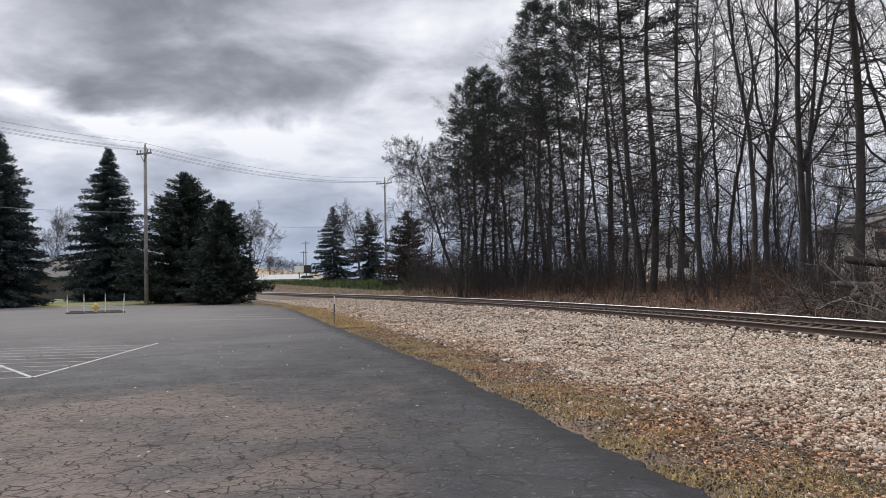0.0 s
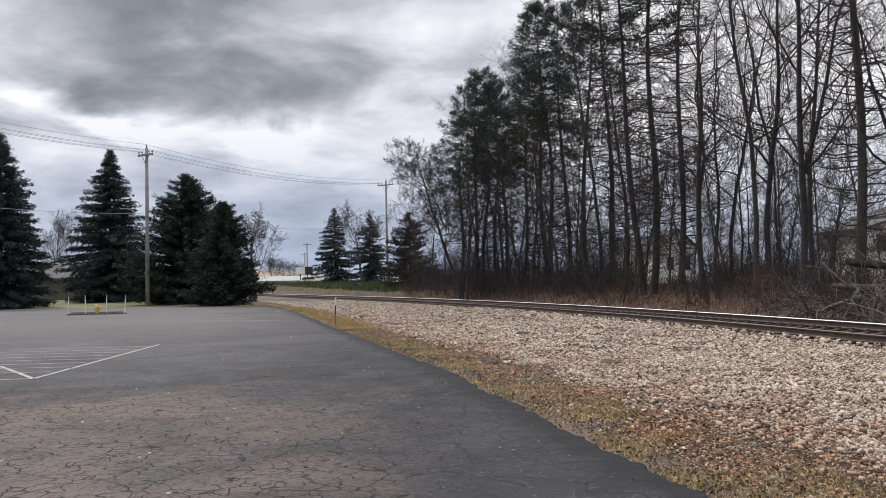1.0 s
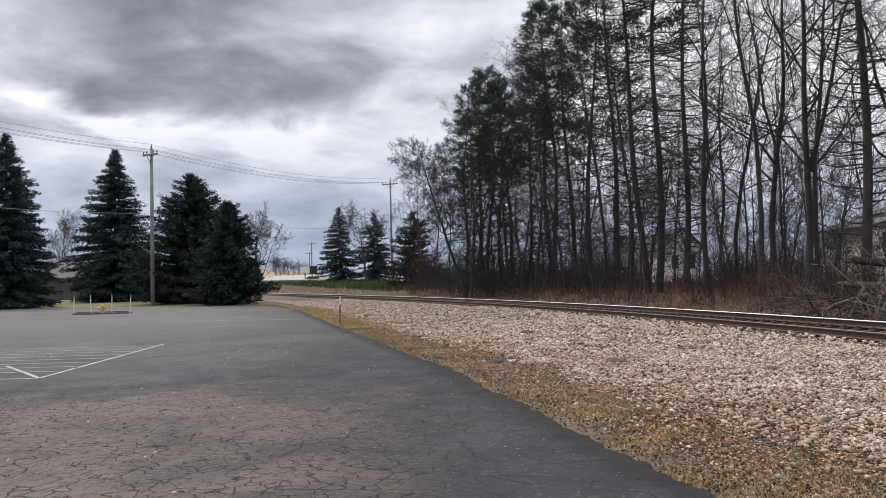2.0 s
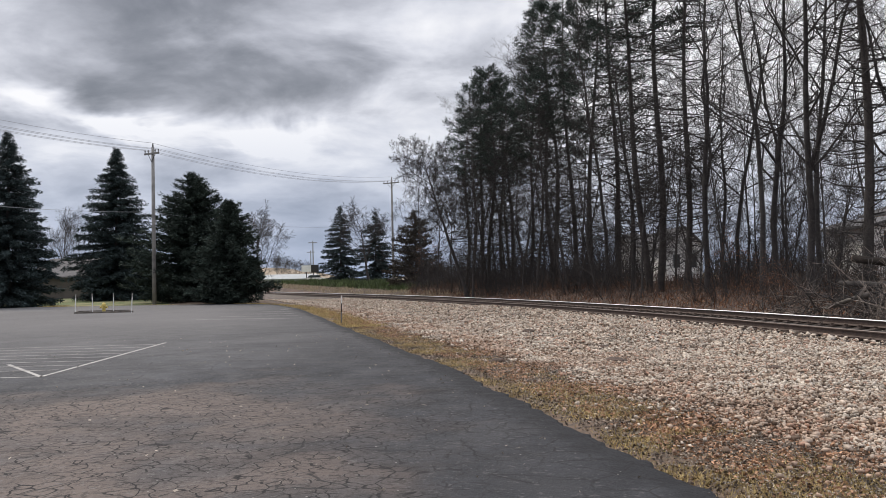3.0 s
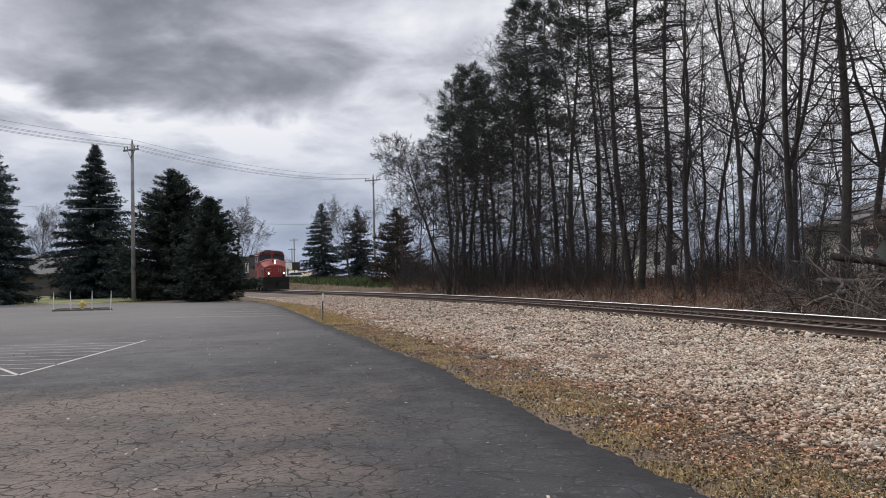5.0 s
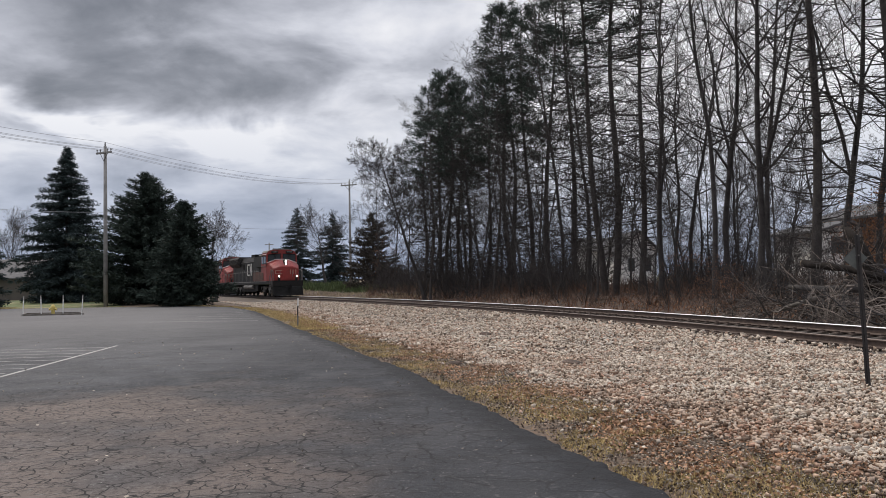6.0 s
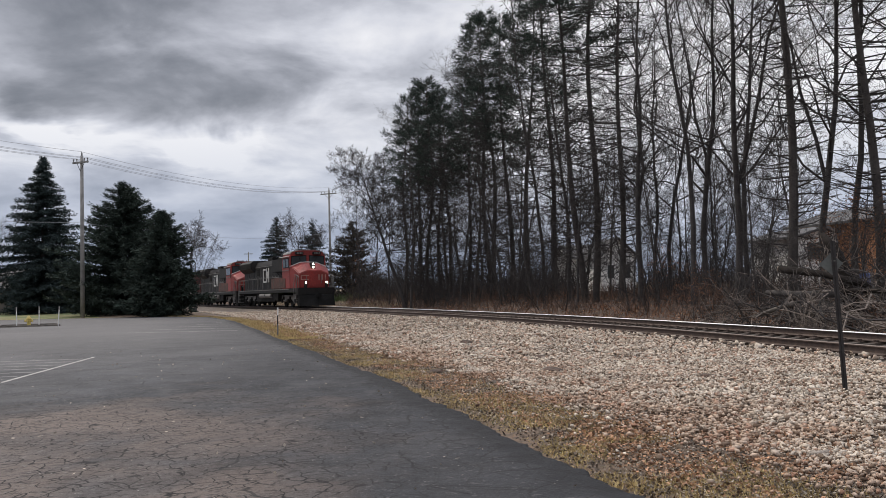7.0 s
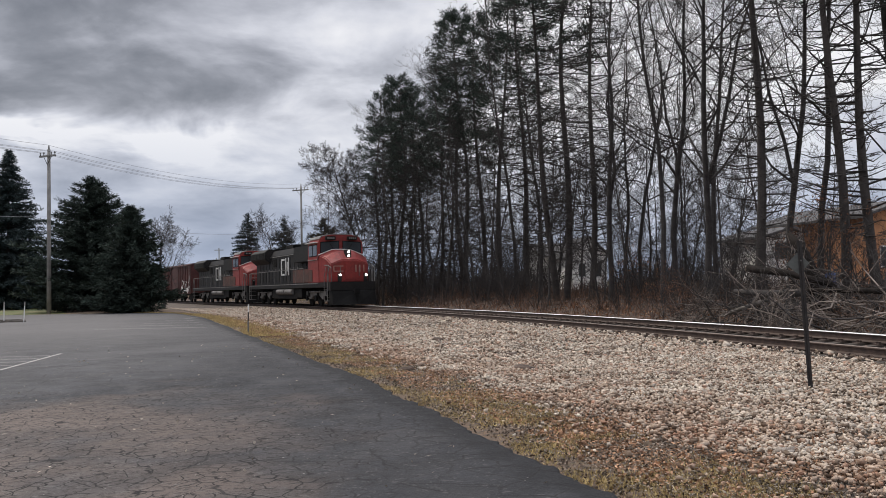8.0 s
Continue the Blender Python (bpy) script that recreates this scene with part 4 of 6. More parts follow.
SHRUBS = [shrub(61 + k, h, l) for k, (h, l) in enumerate(((3.2, "tangled leafless shrub on the bank"), (4.4, "tall thin leafless shrub under the trees"), (2.4, "low twiggy brown shrub by the track")))]
rs = np.random.default_rng(66)
count = 0
while count < 105:
    y = 14 + 100 * rs.uniform() ** 1.3
    d = 5.2 + 22 * rs.uniform() ** 1.5
    x = float(np.interp(y, TRACK_XY[:, 1], TRACK_XY[:, 0])) + d
    if abs(x / y) > 0.85 or x / y < -0.045 or 0.235 < x / y < 0.315 or 0.47 < x / y < 0.72 and d > 6.5:
        continue
    k = int(rs.integers(0, 3))
    turn, sc = rs.uniform(0, 360), rs.uniform(0.7, 1.25)
    if count < 3:
        place(SHRUBS[count], x, y, turn, sc)
    else:
        another(SHRUBS[k], x, y, turn, sc)
    count += 1


# ---- utility poles and wires ----
def utility_pole(px, dist, height, label, arm=1.15):
    x, y = at(px, dist)
    root = empty("utility_pole", Matrix.Translation((x, y, float(land(x, y)))) @ Matrix.Rotation(radians(-28), 4, "Z"), label, "utility pole", "utility poles")
    Build().tube([(0, 0, -0.3), (0, 0, height * 0.5), (0, 0, height)], [0.155, 0.135, 0.105], 10).done("pole", POLEWOOD, root, smooth=True)
    Build().box(-arm, -0.17, height - 0.55, arm, -0.06, height - 0.42).done("crossarm", POLEWOOD, root, bevel=0.01)
    for sx in (-1, 1):
        Build().tube([(sx * arm * 0.52, -0.1, height - 0.5), (0, -0.14, height - 1.1)], [0.02, 0.02], 5).done("brace", STEELDARK, root)
    for xx in (-arm * 0.91, -arm * 0.48, arm * 0.48, arm * 0.91):
        Build().tube([(xx, -0.11, height - 0.42), (xx, -0.11, height - 0.32), (xx, -0.11, height - 0.30), (xx, -0.11, height - 0.20)], [0.03, 0.03, 0.06, 0.04], 7).done("insulator", TANKGREY, root)
    Build().tube([(0, 0, height), (0, 0, height + 0.12), (0, 0, height + 0.3)], [0.05, 0.06, 0.03], 7).done("insulator", TANKGREY, root)
    return root


P1 = utility_pole(258, 61, 11.6, "weathered grey wooden utility pole with one crossarm", 0.75)
P2 = utility_pole(683, 103, 13.2, "distant wooden utility pole beside the wood")


def wire(a, b, sag, r=0.011):
    pts = [Vector(a).lerp(Vector(b), k / 16) - Vector((0, 0, sag * 4 * (k / 16) * (1 - k / 16))) for k in range(17)]
    tagged(Build().tube(pts, [r] * 17, 4, caps=False).done("power_line", WIRE), "thin sagging overhead power line", "cable", "power lines")


def top_point(pole, xx, z):
    return pole.matrix_basis @ Vector((xx, -0.11, z))


step_v = P2.matrix_basis.translation - P1.matrix_basis.translation
for xx, z1, z2 in ((-1.05, 11.4, 13.0), (-0.55, 11.4, 13.0), (0.55, 11.4, 13.0), (1.05, 11.4, 13.0), (0, 11.9, 13.5), (0, 6.8, 7.9)):
    a, b = top_point(P1, xx * 0.65, z1), top_point(P2, xx, z2)
    wire(a, b, 0.9)
    wire(a, a - Vector((step_v.x, step_v.y, -0.5)) * 0.8, 0.8)
    wire(b, b + Vector((step_v.x, step_v.y, 0)), 0.9)


# ---- hydrant island ----
def hydrant_island():
    x0, y0 = at(117, 47)
    x1, y1 = at(218, 47.3)
    x2, y2 = at(216, 49.8)
    x3, y3 = at(121, 49.6)
    z = float(land((x0 + x1) / 2, 48)) + 0.03
    b = Build()
    root = empty("timber_border", Matrix.Translation((0, 0, z)), "low weathered timber border round a fire hydrant", "curb")
    for a, c in (((x0, y0), (x1, y1)), ((x1, y1), (x2, y2)), ((x2, y2), (x3, y3)), ((x3, y3), (x0, y0))):
        d = Vector((c[0] - a[0], c[1] - a[1], 0))
        m = Matrix.Translation((a[0], a[1], 0)) @ Matrix.Rotation(math.atan2(d.y, d.x), 4, "Z")
        Build().box(0, -0.07, -0.05, d.length, 0.07, 0.085, m).done("timber", DRYWOOD, root, bevel=0.01)
    for k, px in enumerate((117, 148, 185, 217)):
        x, y = at(px, (47, 49.5, 49.5, 47.2)[k])
        lean = (0.03, -0.02, 0.01, 0.05)[k]
        s = empty("marker_stake", Matrix.Translation((x, y, z - 0.03)), "thin white marker stake beside the fire hydrant", "stake", "stakes round the hydrant")
        Build().tube([(0, 0, 0), (lean, 0, 0.9)], [0.028, 0.028], 6).done("rod", WHITE, s)
        Build().tube([(lean, 0, 0.9), (lean * 1.2, 0, 1.12)], [0.03, 0.03], 6).done("band", PAINT, s)
    x, y = at(168, 48.6)
    h = empty("fire_hydrant", Matrix.Translation((x, y, z - 0.03)) @ Matrix.Scale(0.86, 4), "yellow fire hydrant standing inside a timber border", "fire hydrant")
    Build().tube([(0, 0, 0), (0, 0, 0.05), (0, 0, 0.06), (0, 0, 0.46), (0, 0, 0.47), (0, 0, 0.52)], [0.17, 0.17, 0.115, 0.115, 0.16, 0.16], 14).done("barrel", YELLOW, h, smooth=False)
    Build().tube([(0, 0, 0.52), (0, 0, 0.60), (0, 0, 0.66), (0, 0, 0.72)], [0.14, 0.12, 0.06, 0.03], 14).done("bonnet", YELLOW, h)
    for d in ((1, 0, 0), (-1, 0, 0), (0, -1, 0)):
        v = Vector(d)
        Build().tube([v * 0.1 + Vector((0, 0, 0.38)), v * 0.2 + Vector((0, 0, 0.38)), v * 0.205 + Vector((0, 0, 0.38)), v * 0.25 + Vector((0, 0, 0.38))], [0.06, 0.06, 0.085, 0.085], 10).done("outlet_cap", YELLOW, h)


hydrant_island()


# ---- sign post and small marker by the track ----
def sign_post():
    x, y = 6.06, 10.86
    root = empty("sign_post", Matrix.Translation((x, y, float(land(x, y)))) @ Matrix.Rotation(radians(-2.2), 4, "Y"), "dark rusty steel post with a grey diamond sign plate", "sign post")
    Build().prism([(-0.03, -0.2), (0.03, -0.2), (0.03, 2.05), (-0.03, 2.05)], -0.008, 0.008).done("flange", STEELDARK, root, bevel=0.003)
    Build().box(-0.035, -0.02, -0.2, 0.035, -0.012, 2.05).done("web", STEELDARK, root, bevel=0.002)
    m = Matrix.Translation((-0.01, 0.045, 1.74)) @ Matrix.Rotation(radians(-30), 4, "Z") @ Matrix.Rotation(radians(45), 4, "Y")
    Build().box(-0.105, 0, -0.105, 0.105, 0.004, 0.105, m).done("sign_plate", GREYGREEN, root)
    Build().tube([(0, -0.03, 1.78), (0, 0.05, 1.78)], [0.012, 0.012], 6).done("bolt", TANKGREY, root)


sign_post()


def barrel():
    x, y = at(1652, 34)
    root = empty("plastic_barrel", Matrix.Translation((x, y, float(land(x, y)))), "blue plastic barrel standing among the trees", "barrel")
    Build().tube([(0, 0, 0), (0, 0, 0.05), (0, 0, 0.3), (0, 0, 0.33), (0, 0, 0.6), (0, 0, 0.63), (0, 0, 0.88), (0, 0, 0.92)], [0.26, 0.29, 0.29, 0.305, 0.305, 0.29, 0.29, 0.26], 16).done("drum", BLUE, root, smooth=True)
    Build().tube([(0.12, 0, 0.92), (0.12, 0, 0.95)], [0.04, 0.04], 8).done("bung", STEELDARK, root)


barrel()


def whip_marker():
    x, y = -4.34, 32.87
    root = empty("marker_post", Matrix.Translation((x, y, float(land(x, y)))), "slim weathered white marker post beside the ballast", "marker post")
    Build().tube([(0, 0, -0.1), (0, 0, 0.45)], [0.035, 0.03], 6).done("base", TANKGREY, root)
    Build().tube([(0, 0, 0.45), (0.01, 0, 0.8)], [0.028, 0.026], 6).done("rod", STEELDARK, root)
    Build().tube([(0.01, 0, 0.8), (0.02, 0, 1.1)], [0.028, 0.026], 6).done("tip", WHITE, root)


whip_marker()


# ---- buildings ----
def house(px, dist, width, depth, eave, ridge, turn, wall_m, label, windows=()):
    x, y = at(px, dist)
    root = empty("house", Matrix.Translation((x, y, float(land(x, y)) - 0.1)) @ Matrix.Rotation(radians(turn), 4, "Z"), label, "house")
    w, d = width / 2, depth / 2
    body = Build().prism_y([(-w, 0), (w, 0), (w, eave), (0, ridge), (-w, eave)], -d, d)
    body.done("wall", wall_m, root)
    k = (ridge - eave) / w
    for s in (-1, 1):
        Build().prism_y([(0, ridge + 0.05), (s * (w + 0.4), eave - 0.4 * k + 0.05), (s * (w + 0.4), eave - 0.4 * k + 0.2), (0, ridge + 0.22)][::s], -d - 0.35, d + 0.35).done("roof", ROOF, root)
    for wx, wz, ww, wh in windows:
        f = Build()
        f.box(wx - ww / 2 - 0.08, -d - 0.05, wz - 0.08, wx + ww / 2 + 0.08, -d - 0.003, wz + wh + 0.08)
        win = f.done("window", WHITE, root)
        Build().box(wx - ww / 2, -d - 0.07, wz, wx + ww / 2, -d - 0.052, wz + wh).done("pane", GLASS, win)
    return root


house(1177, 78, 3.2, 7, 3.2, 4.7, 2, SIDING, "pale house with a gabled roof behind the wood", ((-0.75, 1.2, 0.6, 1.2), (0.75, 1.2, 0.6, 1.2)))
house(1138, 86, 6, 5, 3.4, 4.6, 95, SIDING, "low pale house with a grey shingle roof", ((0, 1.2, 1.2, 1.2),))
house(133, 92, 9, 7, 2.4, 4.3, 82, mat("tan_siding", (0.10, 0.085, 0.072), 0.8, 1.0, 0.15, 0.1), "small tan house with a grey roof behind spruces", ((-2, 1.0, 1.0, 1.1),))
house(1532, 52, 3.6, 5, 3.2, 3.7, 8, SIDING, "pale cottage with dark window beyond the wood", ((0.7, 1.9, 0.9, 1.0), (-0.7, 1.9, 0.9, 1.0)))
house(1690, 50, 6.0, 9, 4.0, 4.9, 12, BRICKTAN, "orange timber outbuilding beyond the wood", ((-1.4, 1.2, 0.9, 1.1),))


PALEGREEN = mat("pale_metal", (0.36, 0.38, 0.38), 0.6, 1.0, 0.15, 0.05, 10.0)


def far_shed():
    x, y = at(505, 210)
    root = empty("long_shed", Matrix.Translation((x, y, float(land(x, y)))), "long low pale metal building far off", "building")
    Build().box(-6.5, -6, -1, 6, 6, 1.0).done("wall", PALEGREEN, root)
    Build().prism([(-6.4, 1.0), (6.4, 1.0), (0, 2.2)], -6.8, 6.3).done("roof", PALEGREEN, root)
    x, y = at(470, 330)
    rise = Build()
    for k in range(25):
        for j in range(7):
            rise.v.append((x - 60 + 5 * k, y - 30 + 25 * j, 0.5 + 9.5 * math.sin(math.pi * min(j, 3) / 6) * (0.6 + 0.4 * math.sin(k * 0.25)) + 0.4 * math.sin(k * 1.7 + j)))
    for k in range(24):
        for j in range(6):
            i = k * 7 + j
            rise.f.append((i, i + 7, i + 8, i + 1))
    tagged(rise.done("hill", mat("tan_field", (0.33, 0.26, 0.18), 0.9, 0.1, 0.2, 0.1, 1.0), smooth=True), "low tan grass rise on the horizon", "hill", kind="structure")
    x, y = at(535, 190)
    s = empty("roadside_sign", Matrix.Translation((x, y, float(land(x, y)))), "small roadside sign with white and dark panels", "sign")
    Build().box(-0.9, -0.1, 0, -0.7, 0.1, 2.6).done("post", STEELDARK, s)
    Build().box(0.7, -0.1, 0, 0.9, 0.1, 2.6).done("post", STEELDARK, s)
    Build().box(-1.9, -0.15, 2.4, 0.2, 0.15, 3.9).done("panel", WHITE, s, bevel=0.03)
    Build().box(0.3, -0.15, 2.2, 2.0, 0.15, 4.0).done("panel", STEELDARK, s, bevel=0.03)
    for px, d, h in ((541, 230, 11.5), (537, 260, 10)):
        x, y = at(px, d)
        q = empty("utility_pole", Matrix.Translation((x, y, float(land(x, y)))), "far thin utility pole", "utility pole", "utility poles")
        Build().tube([(0, 0, 0), (0, 0, h)], [0.2, 0.14], 6).done("pole", POLEWOOD, q)
        Build().box(-1.2, -0.08, h - 0.6, 1.2, 0.08, h - 0.42).done("crossarm", POLEWOOD, q)


far_shed()


def parked_car():
    x, y = at(546, 172)
    root = empty("parked_car", Matrix.Translation((x, y, float(land(x, y)))) @ Matrix.Rotation(radians(8), 4, "Z"), "small white car parked near a long shed", "car")
    Build().prism_y([(-2.1, 0.3), (2.1, 0.3), (2.15, 0.8), (1.2, 0.95), (-2.05, 0.95)], -0.85, 0.85).done("body", WHITE, root, bevel=0.06)
    Build().prism_y([(-1.8, 0.95), (1.1, 0.95), (0.5, 1.45), (-1.4, 1.45)], -0.75, 0.75).done("cabin", GLASS, root, bevel=0.05)
    Build().prism_y([(-1.35, 1.45), (0.45, 1.45), (0.3, 1.50), (-1.2, 1.50)], -0.7, 0.7).done("roof", WHITE, root)
    for wx in (-1.3, 1.3):
        for wy in (-0.8, 0.8):
            Build().tube([(wx, wy - 0.1, 0.32), (wx, wy + 0.1, 0.32)], [0.32, 0.32], 14).done("wheel", STEELDARK, root)


parked_car()


# ---- the train ----
def wheelset(r, parent, y):
    b = Build()
    for s in (-1, 1):
        b.tube([(s * 0.69, 0, 0), (s * 0.72, 0, 0), (s * 0.72, 0, 0), (s * 0.83, 0, 0)], [r + 0.03, r + 0.03, r, r - 0.005], 20)
    b.tube([(-0.9, 0, 0), (0.9, 0, 0)], [0.09, 0.09], 8)
    for s in (-1, 1):
        b.box(s * 0.84 - 0.008, -r * 0.7, -0.05, s * 0.84 + 0.008, r * 0.7, 0.05)
    o = b.done("wheelset", UNDER, parent)
    o.matrix_basis = Matrix.Translation((0, y, r))
    return o


def rod(pts, r, name, m, parent, sides=5):
    return Build().tube(pts, [r] * len(pts), sides).done(name, m, parent)


def locomotive(label):
    root = empty("locomotive", Matrix(), label, "locomotive", "cars of the freight train")
    wheels = []
    Build().box(-1.5, -10.6, 1.22, 1.5, 10.3, 1.55).done("underframe", LOCOBLACK, root, bevel=0.03)
    for s in (-1, 1):
        Build().box(s * 1.51 - 0.012, -10.5, 1.46, s * 1.51 + 0.012, 8.2, 1.52).done("sill_stripe", TANKGREY, root)
    # fuel tank, reservoirs
    Build().prism([(-3.3, 0.45), (3.0, 0.45), (3.3, 0.75), (3.3, 1.2), (-3.6, 1.2), (-3.6, 0.7)], -1.35, 1.35).done("fuel_tank", UNDER, root, bevel=0.04)
    for s in (-1, 1):
        for z in (0.98,):
            rod([(s * 1.36, -1.9, z), (s * 1.36, 0.1, z)], 0.2, "air_reservoir", TANKGREY, root, 12)
            rod([(s * 1.36, 0.35, z), (s * 1.36, 2.2, z)], 0.2, "air_reservoir", TANKGREY, root, 12)
    # trucks
    for yc in (-6.9, 6.6):
        for s in (-1, 1):
            Build().prism([(yc - 2.6, 0.75), (yc - 2.3, 0.55), (yc - 1.2, 0.45), (yc - 0.6, 0.7), (yc + 0.6, 0.7), (yc + 1.2, 0.45), (yc + 2.3, 0.55), (yc + 2.6, 0.75), (yc + 2.4, 1.0), (yc - 2.4, 1.0)],
                          s * 1.0 - 0.08, s * 1.0 + 0.08).done("truck_frame", TANKGREY, root, bevel=0.02)
            for dy in (-1.95, 0, 1.95):
                Build().box(s * 1.08 - 0.02, yc + dy - 0.2, 0.36, s * 1.08 + 0.1, yc + dy + 0.2, 0.72).done("axle_box", UNDER, root, bevel=0.03)
                rod([(s * 1.12, yc + dy + 0.5, 0.62), (s * 1.12, yc + dy + 0.5, 1.05)], 0.09, "spring", UNDER, root, 8)
        Build().box(-0.62, yc - 2.7, 0.3, 0.62, yc + 2.7, 1.15).done("traction_motor_case", UNDER, root, bevel=0.06)
        for s in (-1, 1):
            rod([(s * 1.18, yc - 1.2, 0.95), (s * 1.18, yc + 1.2, 0.95)], 0.05, "brake_rod", TANKGREY, root)
        for dy in (-1.95, 0, 1.95):
            wheels.append((wheelset(0.53, root, yc + dy), 0.53))
    # long hood with access doors
    Build().prism_y([(-0.95, 1.55), (0.95, 1.55), (0.95, 3.75), (0.7, 4.2), (-0.7, 4.2), (-0.95, 3.75)], -10.2, 6.15).done("long_hood", LOCOBLACK, root, bevel=0.03)
    for s in (-1, 1):
        for k in range(15):
            y = -9.9 + k * 1.0
            Build().box(s * 0.955 - 0.018, y + 0.04, 1.75, s * 0.955 + 0.018, y + 0.94, 3.55).done("hood_door", LOCOBLACK, root, bevel=0.012)
    Build().prism_y([(-1.42, 3.62), (-0.96, 3.2), (0.96, 3.2), (1.42, 3.62), (1.42, 4.12), (1.1, 4.38), (-1.1, 4.38), (-1.42, 4.12)], -10.35, -5.6).done("radiator_housing", LOCOBLACK, root, bevel=0.03)
    for s in (-1, 1):
        for k in range(9):
            Build().box(s * 1.42 - 0.015, -10.2 + 0.5 * k, 3.68, s * 1.42 + 0.03, -9.8 + 0.5 * k, 4.08).done("grille", UNDER, root)
        Build().box(s * 1.1 - 0.3, 2.4, 3.0, s * 1.1 + 0.3, 6.1, 4.1).done("blower_duct", LOCOBLACK, root, bevel=0.05)
    for s in (-1, 1):
        for k in range(6):
            Build().box(s * 0.985 - 0.01, -4.6 + 0.16 * k, 2.9, s * 0.985 + 0.02, -4.5 + 0.16 * k, 3.5).done("louvre", UNDER, root)
        for k in range(14):
            Build().box(s * 0.98 - 0.01, -8.98 + k * 1.0, 2.6, s * 0.98 + 0.02, -8.9 + k * 1.0, 2.75).done("latch", TANKGREY, root)
        rod([(s * 1.0, -5.4, 3.68), (s * 1.0, 1.0, 3.68)], 0.02, "grab_rail", TANKGREY, root)
        Build().box(s * 1.28 - 0.2, 2.4, 1.56, s * 1.28 + 0.2, 6.1, 2.5).done("equipment_box", REDGRIME, root, bevel=0.04)
        Build().box(s * 1.2 - 0.2, 3.4, 0.55, s * 1.2 + 0.2, 4.3, 1.2).done("battery_box", UNDER, root, bevel=0.03)
    Build().box(-0.6, -2.2, 4.2, 0.6, -0.4, 4.5).done("exhaust_stack", UNDER, root, bevel=0.05)
    Build().box(-0.75, 2.0, 4.2, 0.75, 4.6, 4.42).done("brake_grid_cover", LOCOBLACK, root, bevel=0.05)
    # cab
    cab = Build().prism_y([(-1.52, 1.55), (1.52, 1.55), (1.52, 4.15), (1.28, 4.50), (0.7, 4.64), (-0.7, 4.64), (-1.28, 4.50), (-1.52, 4.15)], 6.2, 8.5).done("cab", LOCORED, root, bevel=0.04)
    Build().prism_y([(-1.46, 4.36), (-1.28, 4.55), (-0.7, 4.69), (0.7, 4.69), (1.28, 4.55), (1.46, 4.36), (1.2, 4.46), (0, 4.58), (-1.2, 4.46)][::-1], 6.1, 8.42).done("cab_roof", TANKGREY, root)
    for s in (-1, 1):
        for y, w in ((6.5, 0.75), (7.4, 0.8)):
            Build().box(s * 1.525 - 0.01, y - 0.05, 3.25, s * 1.525 + 0.012, y + w + 0.05, 4.02).done("window_surround", UNDER, cab)
            Build().box(s * 1.535 - 0.01, y, 3.3, s * 1.535 + 0.012, y + w, 3.97).done("side_window", GLASS, cab)
        Build().box(s * 1.6 - 0.12, 6.3, 4.12, s * 1.6 + 0.16, 8.3, 4.17).done("sun_visor", WHITE, cab)
        # the windshields drop towards the outside
        for grow_by, y0, y1, m, nm in ((0.05, 8.49, 8.515, UNDER, "window_surround"), (0.0, 8.517, 8.535, GLASS, "windshield")):
            g = grow_by
            o = [(s * (0.16 - g), 3.72 - g), (s * (1.36 + g), 3.50 - g), (s * (1.34 + g), 4.12 + g), (s * (0.16 - g), 4.20 + g)]
            Build().prism_y(o if s > 0 else o[::-1], y0, y1).done(nm, m, cab)
        rod([(s * 0.5, 8.55, 3.66), (s * 0.75, 8.56, 4.05)], 0.014, "wiper", UNDER, cab, 4)
        Build().box(s * 0.74 - 0.33, 8.5, 4.29, s * 0.74 + 0.33, 8.72, 4.52).done("number_board", LOCOBLACK, cab, bevel=0.02)
        for k in range(4):
            Build().box(s * 0.74 - 0.24 + 0.13 * k, 8.721, 4.35, s * 0.74 - 0.16 + 0.13 * k, 8.73, 4.47).done("number_bar", TANKGREY, cab)
        Build().box(s * 1.535 - 0.004, 6.3, 1.62, s * 1.535 + 0.006, 7.2, 2.4).done("grimy_panel", REDGRIME, cab)
        # the red of the cab runs back on the hood to a slanting edge
        o = [(6.14, 1.62), (6.14, 3.6), (5.5, 3.6), (4.6, 2.5), (4.6, 1.62)]
        Build().prism(o if s > 0 else o[::-1], s * 0.99 - 0.006, s * 0.99 + 0.012).done("red_panel", LOCORED, root)
    for x in (-0.5, 0.0, 0.5):
        rod([(x, 6.9, 4.70), (x, 7.25, 4.80)], 0.05, "air_horn", TANKGREY, cab, 8)
    Build().box(-0.35, 6.3, 4.66, 0.35, 6.85, 4.82).done("air_conditioner", LOCOBLACK, cab, bevel=0.04)
    # nose: full width at the cab, its upper front sloping back
    n = Build()
    for y, w, zs, zc in ((8.45, 1.5, 3.30, 3.66), (9.45, 1.40, 3.10, 3.53), (10.12, 1.24, 2.68, 2.95)):
        n.v += [(x, y, z) for x, z in ((-w, 1.55), (w, 1.55), (w, zs), (0.42 * w, zc), (-0.42 * w, zc), (-w, zs))]
    n.f = [tuple(reversed(range(6))), tuple(range(12, 18))] + [(6 * j + k, 6 * j + (k + 1) % 6, 6 * j + 6 + (k + 1) % 6, 6 * j + 6 + k) for j in (0, 1) for k in range(6)]
    nose = n.done("nose", LOCORED, root, bevel=0.05)
